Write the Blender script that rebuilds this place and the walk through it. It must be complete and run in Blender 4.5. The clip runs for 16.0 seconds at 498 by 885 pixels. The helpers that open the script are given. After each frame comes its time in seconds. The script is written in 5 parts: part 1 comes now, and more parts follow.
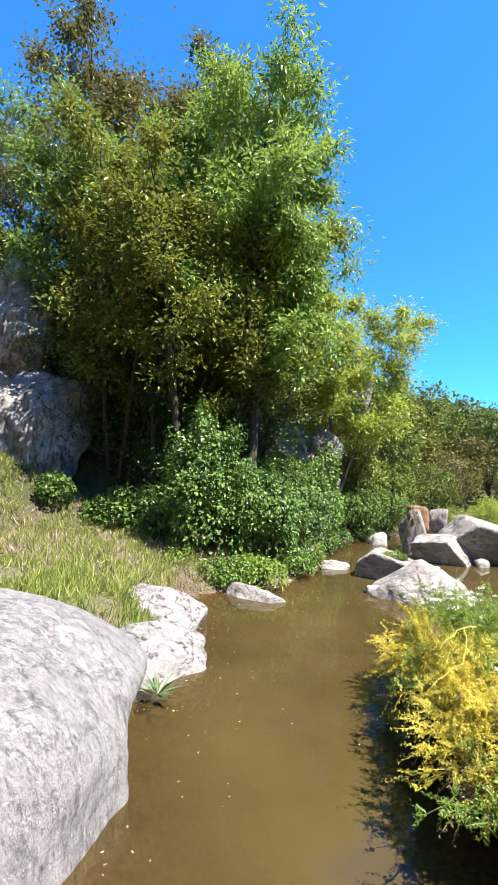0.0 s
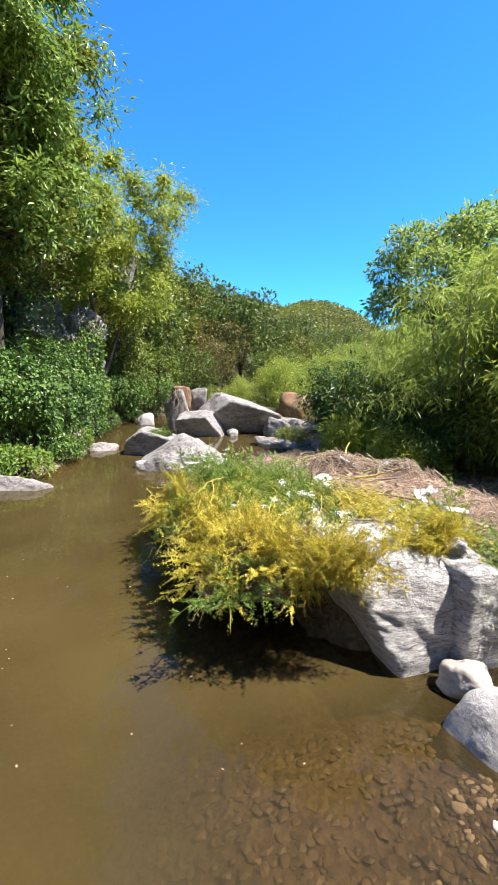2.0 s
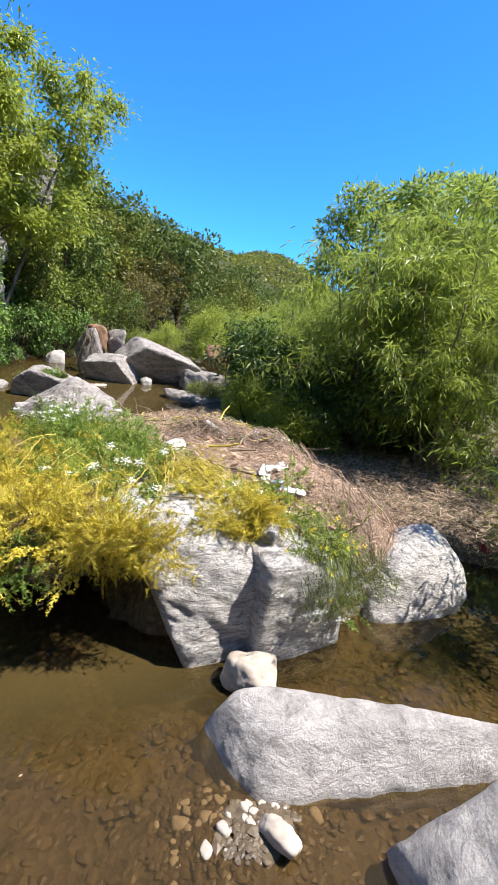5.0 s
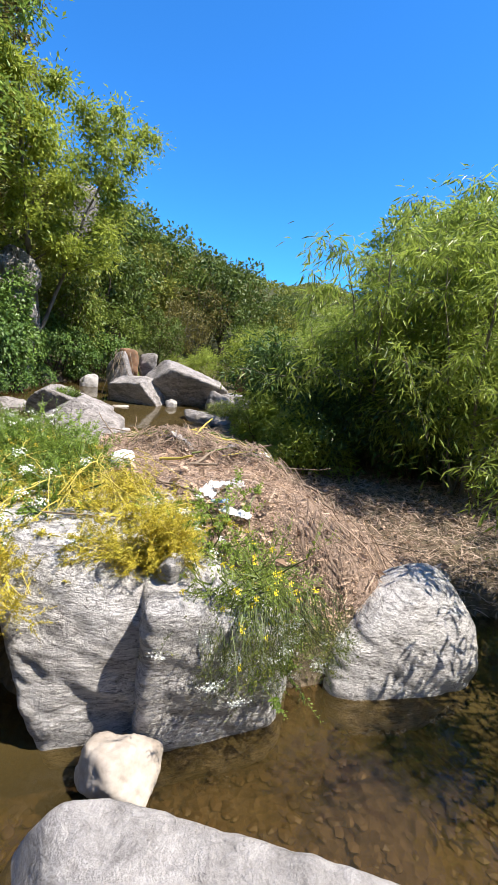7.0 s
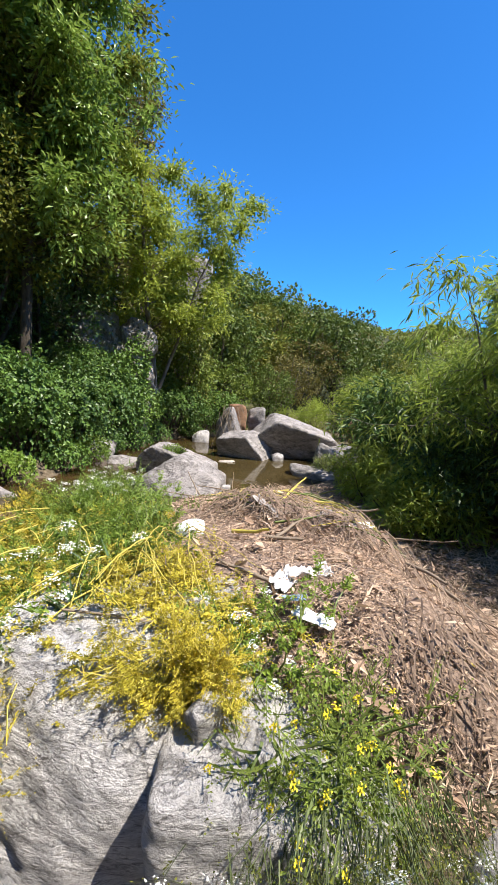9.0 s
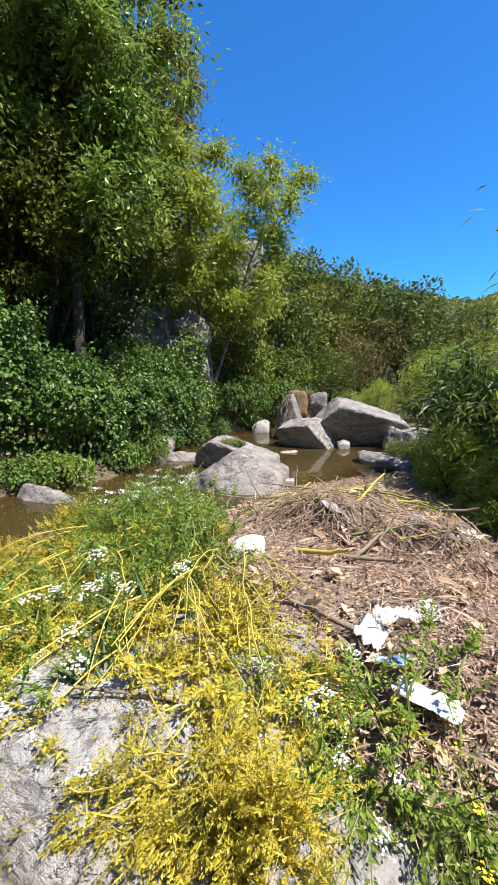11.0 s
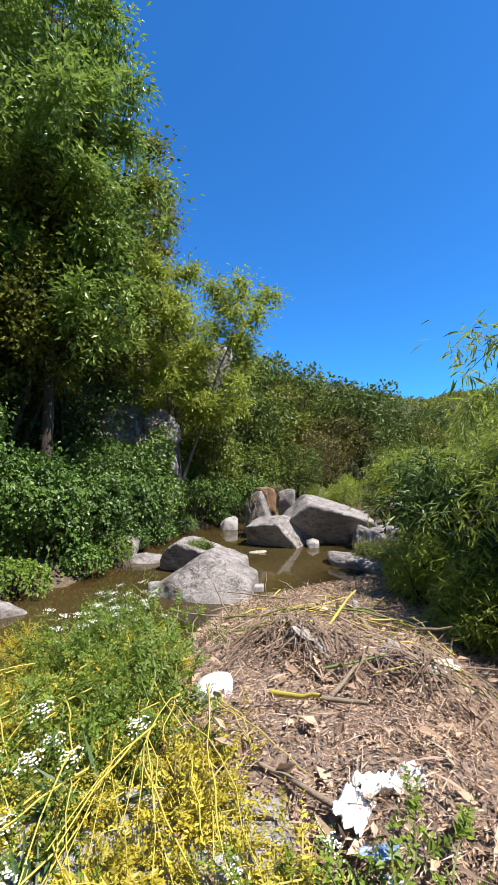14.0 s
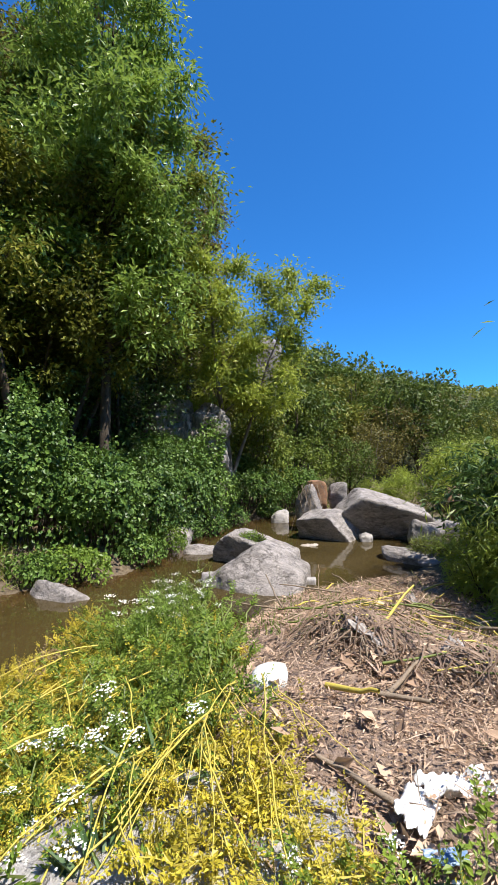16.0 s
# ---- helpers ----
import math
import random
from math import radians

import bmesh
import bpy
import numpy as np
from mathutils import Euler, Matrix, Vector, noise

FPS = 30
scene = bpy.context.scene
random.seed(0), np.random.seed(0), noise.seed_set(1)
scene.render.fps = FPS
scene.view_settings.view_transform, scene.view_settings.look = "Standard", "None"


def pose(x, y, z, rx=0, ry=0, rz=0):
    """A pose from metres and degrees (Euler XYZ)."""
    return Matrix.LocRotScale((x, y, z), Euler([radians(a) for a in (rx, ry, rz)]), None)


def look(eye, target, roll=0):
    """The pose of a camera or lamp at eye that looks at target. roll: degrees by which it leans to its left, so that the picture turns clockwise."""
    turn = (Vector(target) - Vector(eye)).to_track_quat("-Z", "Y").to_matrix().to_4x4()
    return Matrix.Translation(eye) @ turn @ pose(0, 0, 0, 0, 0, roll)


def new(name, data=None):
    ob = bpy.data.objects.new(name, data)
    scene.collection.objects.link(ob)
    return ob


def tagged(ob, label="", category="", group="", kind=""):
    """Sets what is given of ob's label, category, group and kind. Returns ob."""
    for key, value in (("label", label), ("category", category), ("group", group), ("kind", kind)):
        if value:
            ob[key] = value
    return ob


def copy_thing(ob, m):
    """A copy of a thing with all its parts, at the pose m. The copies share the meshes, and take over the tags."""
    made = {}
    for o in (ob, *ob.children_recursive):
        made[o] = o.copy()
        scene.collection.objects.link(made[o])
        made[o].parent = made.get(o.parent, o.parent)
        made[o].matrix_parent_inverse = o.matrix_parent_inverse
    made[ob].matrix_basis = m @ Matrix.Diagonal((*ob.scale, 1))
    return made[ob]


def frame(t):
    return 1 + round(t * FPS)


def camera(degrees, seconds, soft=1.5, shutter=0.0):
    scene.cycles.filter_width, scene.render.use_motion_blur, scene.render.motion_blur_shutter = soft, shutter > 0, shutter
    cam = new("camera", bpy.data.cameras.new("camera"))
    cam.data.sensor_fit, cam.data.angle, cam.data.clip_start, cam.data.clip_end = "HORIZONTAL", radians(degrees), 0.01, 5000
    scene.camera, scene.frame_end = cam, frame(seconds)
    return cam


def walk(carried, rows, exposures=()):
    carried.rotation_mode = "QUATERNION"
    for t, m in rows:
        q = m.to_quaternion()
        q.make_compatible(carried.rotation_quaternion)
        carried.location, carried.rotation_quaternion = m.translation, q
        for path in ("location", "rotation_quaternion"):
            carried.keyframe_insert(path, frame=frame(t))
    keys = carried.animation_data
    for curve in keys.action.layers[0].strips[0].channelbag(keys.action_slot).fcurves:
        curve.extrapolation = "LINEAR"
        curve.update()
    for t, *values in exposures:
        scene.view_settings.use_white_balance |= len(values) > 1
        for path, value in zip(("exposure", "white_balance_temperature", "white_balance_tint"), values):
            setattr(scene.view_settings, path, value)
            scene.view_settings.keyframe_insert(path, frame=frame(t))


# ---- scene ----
cam = camera(59.9, 16.0, soft=0.8)
PATH = [
    (0, (0.929, -0.12, 1.72), (0.537, 1.832, 1.905), 2.5),
    (0.5, (0.908, -0.148, 1.714), (0.836, 1.851, 1.715), 2.3),
    (1, (0.891, -0.17, 1.698), (1.057, 1.818, 1.561), 2.7),
    (1.5, (0.901, -0.195, 1.685), (1.224, 1.766, 1.465), 2.8),
    (2, (0.968, -0.256, 1.683), (1.607, 1.613, 1.37), 1.3),
    (2.5, (1.113, -0.312, 1.707), (1.961, 1.468, 1.371), 4.4),
    (3, (1.245, -0.332, 1.715), (2.141, 1.407, 1.302), 4.9),
    (3.5, (1.233, -0.31, 1.726), (2.139, 1.419, 1.292), 5.1),
    (4, (1.356, -0.305, 1.705), (2.275, 1.409, 1.238), 5.8),
    (4.5, (1.578, -0.276, 1.739), (2.485, 1.437, 1.246), 4.8),
    (5, (1.792, -0.206, 1.763), (2.679, 1.514, 1.26), 8.4),
    (5.2, (1.876, -0.222, 1.832), (2.72, 1.518, 1.321), 8.2),
    (7.3, (2.763, 0.155, 1.57), (3.361, 2.022, 1.173), 7.9),
    (7.5, (2.808, 0.23, 1.575), (3.354, 2.112, 1.176), 8.2),
    (8, (2.947, 0.321, 1.583), (3.338, 2.274, 1.4), 7.4),
    (8.5, (2.991, 0.424, 1.563), (3.206, 2.402, 1.36), 5.0),
    (9, (3.003, 0.559, 1.587), (3.121, 2.543, 1.363), 4.0),
    (9.2, (3.001, 0.624, 1.556), (3.075, 2.611, 1.339), 3.2),
    (11.3, (3.027, 1.11, 1.59), (2.856, 3.079, 1.285), -0.4),
    (11.5, (3.043, 1.127, 1.626), (2.979, 3.102, 1.314), -0.6),
    (12, (3.05, 1.139, 1.673), (3.104, 3.13, 1.483), -0.2),
    (12.5, (3.059, 1.124, 1.687), (3.111, 3.121, 1.59), -0.5),
    (13, (3.05, 1.115, 1.703), (3.107, 3.114, 1.688), -0.5),
    (13.5, (3.037, 1.101, 1.717), (3.04, 3.1, 1.793), -0.1),
    (14, (3.019, 1.091, 1.735), (2.997, 3.087, 1.864), -0.0),
    (14.5, (3.029, 1.101, 1.73), (3.059, 3.097, 1.859), 0.0),
    (15, (3.059, 1.112, 1.727), (3.153, 3.106, 1.842), -0.2),
    (15.5, (3.03, 1.106, 1.726), (2.967, 3.102, 1.834), -0.2),
    (16, (3.005, 1.11, 1.718), (2.754, 3.092, 1.818), -0.2),
]
walk(cam, [(t, look(*row)) for t, *row in PATH], exposures=((0.0, 1.86), (1.0, 1.75), (2.5, 1.45), (5.2, 1.3), (8.0, 1.14), (11.5, 1.0), (16.0, 0.93)))

# ---- world, sun ----
SUN_AZ, SUN_EL = 115.0, 61.0          # degrees clockwise from +y, degrees above the horizon
world = bpy.data.worlds.new("sky")
scene.world = world
world.use_nodes = True
wn = world.node_tree.nodes
sky = wn.new("ShaderNodeTexSky")
sky.sky_type = "NISHITA"
sky.sun_disc = False
sky.sun_elevation, sky.sun_rotation = radians(SUN_EL), radians(SUN_AZ)
sky.altitude, sky.air_density, sky.dust_density, sky.ozone_density = 900, 1.0, 0.0, 1.0
wn["Background"].inputs["Strength"].default_value = 0.086
deepen = wn.new("ShaderNodeMix")          # the clear mountain sky is a deeper blue than the model's
deepen.data_type, deepen.blend_type = "RGBA", "MULTIPLY"
deepen.inputs[0].default_value, deepen.inputs[7].default_value = 1.0, (0.24, 0.84, 1.46, 1)
world.node_tree.links.new(sky.outputs[0], deepen.inputs[6])
world.node_tree.links.new(deepen.outputs[2], wn["Background"].inputs["Color"])
sun = new("sun", bpy.data.lights.new("sun", "SUN"))
sun.data.energy, sun.data.angle, sun.data.color = 5.0, radians(0.53), (1.0, 0.935, 0.84)
to_sun = Vector((math.sin(radians(SUN_AZ)) * math.cos(radians(SUN_EL)), math.cos(radians(SUN_AZ)) * math.cos(radians(SUN_EL)), math.sin(radians(SUN_EL))))
sun.matrix_world = look(to_sun * 40, (0, 0, 0))


# ---- materials ----
class Nodes:
    """Short hand for building a node material."""

    def __init__(self, name):
        self.mat = bpy.data.materials.new(name)
        self.mat.use_nodes = True
        self.tree = self.mat.node_tree
        self.bsdf = self.tree.nodes["Principled BSDF"]
        self.out = self.tree.nodes["Material Output"]

    def add(self, kind, **settings):
        node = self.tree.nodes.new("ShaderNode" + kind)
        for key, value in settings.items():
            if key in node.inputs:
                if isinstance(value, bpy.types.NodeSocket):
                    self.tree.links.new(value, node.inputs[key])
                else:
                    node.inputs[key].default_value = value
        return node

    def link(self, a, b):
        self.tree.links.new(a, b)

    def where(self, scale=(1, 1, 1), turn=(0, 0, 0), world_space=False):
        m = self.add("Mapping")
        m.inputs["Scale"].default_value, m.inputs["Rotation"].default_value = scale, turn
        src = self.add("NewGeometry").outputs["Position"] if world_space else self.add("TexCoord").outputs["Object"]
        self.link(src, m.inputs["Vector"])
        return m.outputs[0]

    def noise(self, vec, scale, detail=5.0, rough=0.6, distort=0.0):
        n = self.add("TexNoise", Vector=vec, Scale=scale, Detail=detail, Roughness=rough, Distortion=distort)
        return n.outputs["Fac"]

    def ramp(self, fac, *stops):
        r = self.add("ValToRGB", Fac=fac)
        el = r.color_ramp.elements
        while len(el) < len(stops):
            el.new(0.5)
        for e, (pos, col) in zip(el, stops):
            e.position, e.color = pos, (*col, 1) if len(col) == 3 else (col[0], col[0], col[0], 1)
        return r.outputs["Color"]

    def mix(self, fac, a, b, blend="MIX"):
        m = self.add("Mix")
        m.data_type, m.blend_type = "RGBA", blend
        for sock, v in ((m.inputs[0], fac), (m.inputs[6], a), (m.inputs[7], b)):
            if isinstance(v, bpy.types.NodeSocket):
                self.link(v, sock)
            else:
                sock.default_value = (*v, 1) if isinstance(v, tuple) and len(v) == 3 else v
        return m.outputs[2]

    def bump(self, height, strength, distance):
        b = self.add("Bump", Height=height, Strength=strength, Distance=distance)
        self.link(b.outputs[0], self.bsdf.inputs["Normal"])
        return b.outputs[0]

    def done(self, colour, rough=0.8, spec=0.3):
        for sock, v in ((self.bsdf.inputs["Base Color"], colour), (self.bsdf.inputs["Roughness"], rough), (self.bsdf.inputs["Specular IOR Level"], spec)):
            if isinstance(v, bpy.types.NodeSocket):
                self.link(v, sock)
            else:
                sock.default_value = (*v, 1) if isinstance(v, tuple) else v
        return self.mat


def rock_material(name, pale, mid, dark, band=(1.0, 1.0, 4.0), turn=(0.3, 0.5, 0.2), lichen=0.5, scale=1.0, crack=0.1, relief=0.03, veins=0.5):
    """Weathered stone: broad tone, drawn-out streaks that follow the bedding, fine grain, dark lichen and a few cracks."""
    n = Nodes(name)
    p = n.where()
    q = n.where(band, turn)
    big = n.noise(p, 1.4 * scale, 5, 0.6)
    streak = n.noise(q, 5.0 * scale, 10, 0.68, 0.5)
    ripple = n.noise(q, 17.0 * scale, 8, 0.7, 0.9)
    grain = n.noise(p, 130.0 * scale, 3, 0.7)
    fleck = n.noise(p, 38.0 * scale, 6, 0.72)
    col = n.ramp(streak, (0.33, dark), (0.45, mid), (0.6, pale))
    col = n.mix(n.ramp(big, (0.38, (0.0,)), (0.66, (0.8,))), col, pale)
    col = n.mix(n.ramp(ripple, (0.36, (veins,)), (0.5, (0.0,))), col, dark)
    spots = n.ramp(n.noise(p, 5.5 * scale, 10, 0.78), (0.55, (0.0,)), (0.67, (lichen,)))
    col = n.mix(spots, col, dark)
    col = n.mix(n.ramp(fleck, (0.4, (0.3,)), (0.55, (0.0,))), col, mid)
    col = n.mix(0.14, col, n.ramp(grain, (0.35, (0.25,)), (0.65, (0.95,))), "OVERLAY")
    line = n.ramp(n.noise(q, 1.5 * scale, 8, 0.66, 0.6), (0.488, (0.0,)), (0.5, (1.0,)), (0.512, (0.0,)))
    split = n.mix(1.0, line, (crack, crack, crack), "MULTIPLY")
    col = n.mix(split, col, dark)
    h = n.mix(0.45, n.mix(0.5, streak, ripple), fleck)
    h = n.mix(0.03, h, grain)
    h = n.mix(split, h, (0, 0, 0))
    n.bump(h, 1.0, relief)
    return n.done(col, 0.82, 0.3)


def leaf_material(name, dark, mid, light, through_light=0.45, gloss=0.35, patch=0.6):
    n = Nodes(name)
    rnd = n.add("NewGeometry").outputs["Random Per Island"]
    col = n.ramp(rnd, (0.0, dark), (0.5, mid), (1.0, light))
    big = n.noise(n.where(world_space=True), 1.1, 3, 0.6)
    col = n.mix(n.ramp(big, (0.35, (0.0,)), (0.7, (patch,))), col, light)
    own = n.add("ObjectInfo").outputs["Random"]
    col = n.mix(1.0, col, n.ramp(own, (0.0, (0.72, 0.74, 0.8)), (0.5, (0.92, 0.94, 0.9)), (1.0, (1.12, 1.06, 0.95))), "MULTIPLY")
    n.done(col, 0.42, gloss)
    tr = n.add("BsdfTranslucent", Color=n.mix(0.6, col, light))
    m = n.add("MixShader", Fac=through_light)
    n.link(n.bsdf.outputs[0], m.inputs[1])
    n.link(tr.outputs[0], m.inputs[2])
    n.link(m.outputs[0], n.out.inputs["Surface"])
    return n.mat


def plain_material(name, a, b, scale, rough=0.8, bump=0.4, spec=0.3, stretch=(1, 1, 1), island=False):
    n = Nodes(name)
    p = n.where(stretch)
    f = n.noise(p, scale, 6, 0.65)
    col = n.ramp(f, (0.33, a), (0.67, b))
    if island:
        rnd = n.add("NewGeometry").outputs["Random Per Island"]
        col = n.mix(0.6, col, n.ramp(rnd, (0.0, a), (1.0, b)))
    n.bump(n.noise(p, scale * 5, 6, 0.7), bump, 0.01)
    return n.done(col, rough, spec)


def ground_material():
    n = Nodes("earth_and_gravel")
    p = n.where()
    soil = n.ramp(n.noise(p, 2.2, 8, 0.7), (0.3, (0.045, 0.032, 0.02)), (0.5, (0.095, 0.07, 0.043)), (0.7, (0.16, 0.125, 0.08)))
    green = n.ramp(n.noise(p, 5.0, 8, 0.75), (0.35, (0.035, 0.05, 0.014)), (0.65, (0.12, 0.14, 0.04)))
    split = n.add("SeparateXYZ", Vector=n.add("NewGeometry").outputs["Position"])
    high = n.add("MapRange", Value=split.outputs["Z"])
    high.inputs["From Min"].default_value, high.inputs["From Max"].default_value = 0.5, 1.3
    dry = n.add("MapRange", Value=split.outputs["Z"])
    dry.inputs["From Min"].default_value, dry.inputs["From Max"].default_value = 0.12, 0.4
    patchy = n.mix(1.0, n.ramp(n.noise(p, 0.55, 4, 0.6), (0.42, (0.0,)), (0.58, (0.8,))), dry.outputs[0], "MULTIPLY")
    col = n.mix(patchy, soil, green)
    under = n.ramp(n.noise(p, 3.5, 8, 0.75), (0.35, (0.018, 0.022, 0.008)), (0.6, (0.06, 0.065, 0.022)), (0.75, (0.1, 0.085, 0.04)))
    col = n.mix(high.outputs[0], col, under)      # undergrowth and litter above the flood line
    v = n.add("TexVoronoi", Vector=p, Scale=26.0)
    grit = n.ramp(v.outputs["Color"], (0.2, (0.06, 0.046, 0.03)), (0.8, (0.2, 0.16, 0.115)))
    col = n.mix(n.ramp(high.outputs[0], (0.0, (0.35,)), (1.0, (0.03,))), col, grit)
    n.bump(n.mix(0.5, n.noise(p, 18, 8, 0.75), v.outputs["Distance"]), 0.8, 0.05)
    return n.done(col, 0.9, 0.2)


def water_material():
    """Muddy stream: cloudy where it is deep, clear over the shallows, with a smooth reflecting skin."""
    n = Nodes("muddy_water")
    p = n.where()
    mud = n.ramp(n.noise(p, 0.5, 4, 0.6), (0.35, (0.046, 0.033, 0.0115)), (0.65, (0.068, 0.049, 0.018)))
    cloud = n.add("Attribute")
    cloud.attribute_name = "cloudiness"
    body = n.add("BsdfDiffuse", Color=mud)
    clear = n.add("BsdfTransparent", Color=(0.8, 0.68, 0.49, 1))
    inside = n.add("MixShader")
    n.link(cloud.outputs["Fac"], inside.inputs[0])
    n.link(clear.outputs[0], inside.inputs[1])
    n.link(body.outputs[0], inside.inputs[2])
    ripple = n.noise(n.where((1, 1.6, 1)), 3.0, 3, 0.5)
    b = n.add("Bump", Height=ripple, Strength=0.12, Distance=0.02)
    skin = n.add("BsdfGlossy", Roughness=0.03, Normal=b.outputs[0])
    edge = n.add("Fresnel", IOR=1.33, Normal=b.outputs[0])
    m = n.add("MixShader", Fac=edge.outputs[0])
    n.link(inside.outputs[0], m.inputs[1])
    n.link(skin.outputs[0], m.inputs[2])
    n.link(m.outputs[0], n.out.inputs["Surface"])
    return n.mat


GROUND = ground_material()
WATER = water_material()
ROCK_PALE = rock_material("pale_granite", (0.42, 0.395, 0.38), (0.28, 0.262, 0.252), (0.09, 0.082, 0.077), (1.0, 1.0, 2.6), lichen=0.25, scale=1.3, relief=0.035, veins=0.4)
ROCK_WORN = rock_material("weathered_granite", (0.32, 0.3, 0.298), (0.2, 0.186, 0.184), (0.085, 0.078, 0.076), (1.0, 2.2, 0.9), (0.5, 0.2, 0.6), 0.6, 1.7, 0.25, 0.045, 0.7)
ROCK_LEDGE = rock_material("cracked_ledge_rock", (0.34, 0.318, 0.3), (0.25, 0.232, 0.218), (0.07, 0.064, 0.058), (1.0, 1.0, 2.4), (0.2, 0.5, 0.9), 0.35, 1.6, 0.9, 0.06, 0.5)
ROCK_SLAB = rock_material("banded_gneiss", (0.74, 0.7, 0.67), (0.52, 0.488, 0.465), (0.13, 0.119, 0.112), (1.0, 1.0, 4.2), (0.25, 0.42, 0.2), 0.55, 1.3, 0.4, 0.09, 0.9)
ROCK_GREY = rock_material("grey_granite", (0.37, 0.337, 0.32), (0.2, 0.18, 0.168), (0.05, 0.044, 0.04), (1.0, 1.0, 2.2), lichen=0.65, crack=0.4, relief=0.05)
ROCK_DARK = rock_material("lichened_cliff_rock", (0.4, 0.365, 0.335), (0.23, 0.207, 0.19), (0.045, 0.04, 0.036), (2, 2, 0.7), lichen=0.7, scale=0.8, crack=0.9, relief=0.08)
ROCK_RED = rock_material("reddish_rock", (0.3, 0.165, 0.09), (0.19, 0.11, 0.07), (0.06, 0.045, 0.038), lichen=0.4)
PEBBLE_WHITE = plain_material("white_quartz_pebble", (0.27, 0.225, 0.185), (0.43, 0.385, 0.335), 9, 0.6, 0.3)
PEBBLE_BROWN = plain_material("brown_river_pebble", (0.035, 0.025, 0.015), (0.13, 0.095, 0.058), 6, 0.4, 0.3, island=True)
BARK = plain_material("dark_bark", (0.03, 0.024, 0.018), (0.11, 0.088, 0.066), 14, 0.9, 0.9, 0.2, (1, 1, 0.25))
BARK_PALE = plain_material("grey_bark", (0.09, 0.08, 0.065), (0.24, 0.21, 0.17), 12, 0.9, 0.8, 0.2, (1, 1, 0.25))
LEAF_FRESH = leaf_material("fresh_green_leaf", (0.04, 0.085, 0.015), (0.15, 0.255, 0.038), (0.34, 0.46, 0.095), 0.3, 0.5)
LEAF_OLIVE = leaf_material("olive_leaf", (0.04, 0.06, 0.012), (0.105, 0.135, 0.026), (0.27, 0.275, 0.045), 0.28, 0.25)
LEAF_LIME = leaf_material("yellow_green_leaf", (0.1, 0.15, 0.022), (0.225, 0.295, 0.045), (0.41, 0.47, 0.08), 0.4, 0.25)
LEAF_HILL = leaf_material("hillside_leaf", (0.055, 0.095, 0.015), (0.105, 0.16, 0.026), (0.17, 0.215, 0.044), 0.22, 0.2, 0.4)
LEAF_CROWN = leaf_material("olive_crown_leaf", (0.085, 0.105, 0.018), (0.155, 0.18, 0.033), (0.25, 0.255, 0.05), 0.22, 0.2, 0.4)
LEAF_RUST = leaf_material("browning_leaf", (0.055, 0.055, 0.016), (0.125, 0.12, 0.036), (0.24, 0.2, 0.055), 0.25, 0.2)
LEAF_DARK = leaf_material("dark_glossy_leaf", (0.018, 0.042, 0.01), (0.046, 0.095, 0.02), (0.1, 0.17, 0.04), 0.25, 0.3)
LEAF_IVY = leaf_material("ivy_leaf", (0.02, 0.05, 0.012), (0.06, 0.13, 0.028), (0.17, 0.27, 0.05), 0.22, 0.3)
LEAF_STRAP = leaf_material("strap_leaf", (0.03, 0.065, 0.025), (0.07, 0.13, 0.05), (0.14, 0.21, 0.09), 0.2, 0.5)
LEAF_WILLOW = leaf_material("willow_leaf", (0.06, 0.1, 0.016), (0.18, 0.26, 0.035), (0.38, 0.46, 0.085), 0.5, 0.5)
LEAF_HERB = leaf_material("feathery_herb_leaf", (0.06, 0.12, 0.015), (0.14, 0.24, 0.03), (0.26, 0.35, 0.06), 0.4)
LEAF_YELLOW = leaf_material("yellowed_herb_leaf", (0.22, 0.185, 0.02), (0.49, 0.415, 0.036), (0.66, 0.56, 0.08), 0.32)
LEAF_DEAD = leaf_material("withered_leaf", (0.09, 0.06, 0.035), (0.2, 0.14, 0.08), (0.33, 0.25, 0.15), 0.2)
STEM_YELLOW = plain_material("yellow_stem", (0.36, 0.29, 0.045), (0.56, 0.46, 0.1), 8, 0.5, 0.2, 0.4, island=True)
STEM_GREEN = plain_material("green_stem", (0.06, 0.09, 0.015), (0.15, 0.18, 0.035), 8, 0.5, 0.2, 0.4, island=True)
STEM_GREY = plain_material("grey_green_stem", (0.04, 0.055, 0.02), (0.12, 0.14, 0.055), 8, 0.6, 0.2, 0.3, island=True)
PETAL_WHITE = plain_material("white_petals", (0.72, 0.74, 0.66), (0.85, 0.85, 0.8), 30, 0.7, 0.1)
PETAL_YELLOW = plain_material("yellow_petals", (0.7, 0.55, 0.02), (0.85, 0.72, 0.05), 30, 0.7, 0.1)
GRASS = leaf_material("grass_blade", (0.07, 0.13, 0.018), (0.17, 0.24, 0.04), (0.34, 0.34, 0.1), 0.35)
STRAW = leaf_material("dry_straw", (0.11, 0.07, 0.048), (0.35, 0.245, 0.182), (0.56, 0.43, 0.34), 0.12, 0.15, 0.3)
STRAND = plain_material("dead_rush", (0.1, 0.065, 0.045), (0.4, 0.29, 0.215), 8, 0.75, 0.4, 0.25, (1, 1, 1), True)
MATTED = plain_material("matted_straw", (0.12, 0.082, 0.06), (0.42, 0.31, 0.24), 55, 0.9, 1.0, 0.15)
TWIG = plain_material("driftwood", (0.1, 0.075, 0.055), (0.33, 0.26, 0.19), 10, 0.85, 0.7, 0.2, (1, 1, 1), True)
PLASTIC_WHITE = plain_material("white_plastic_film", (0.62, 0.62, 0.63), (0.8, 0.8, 0.8), 7, 0.35, 0.3, 0.5)
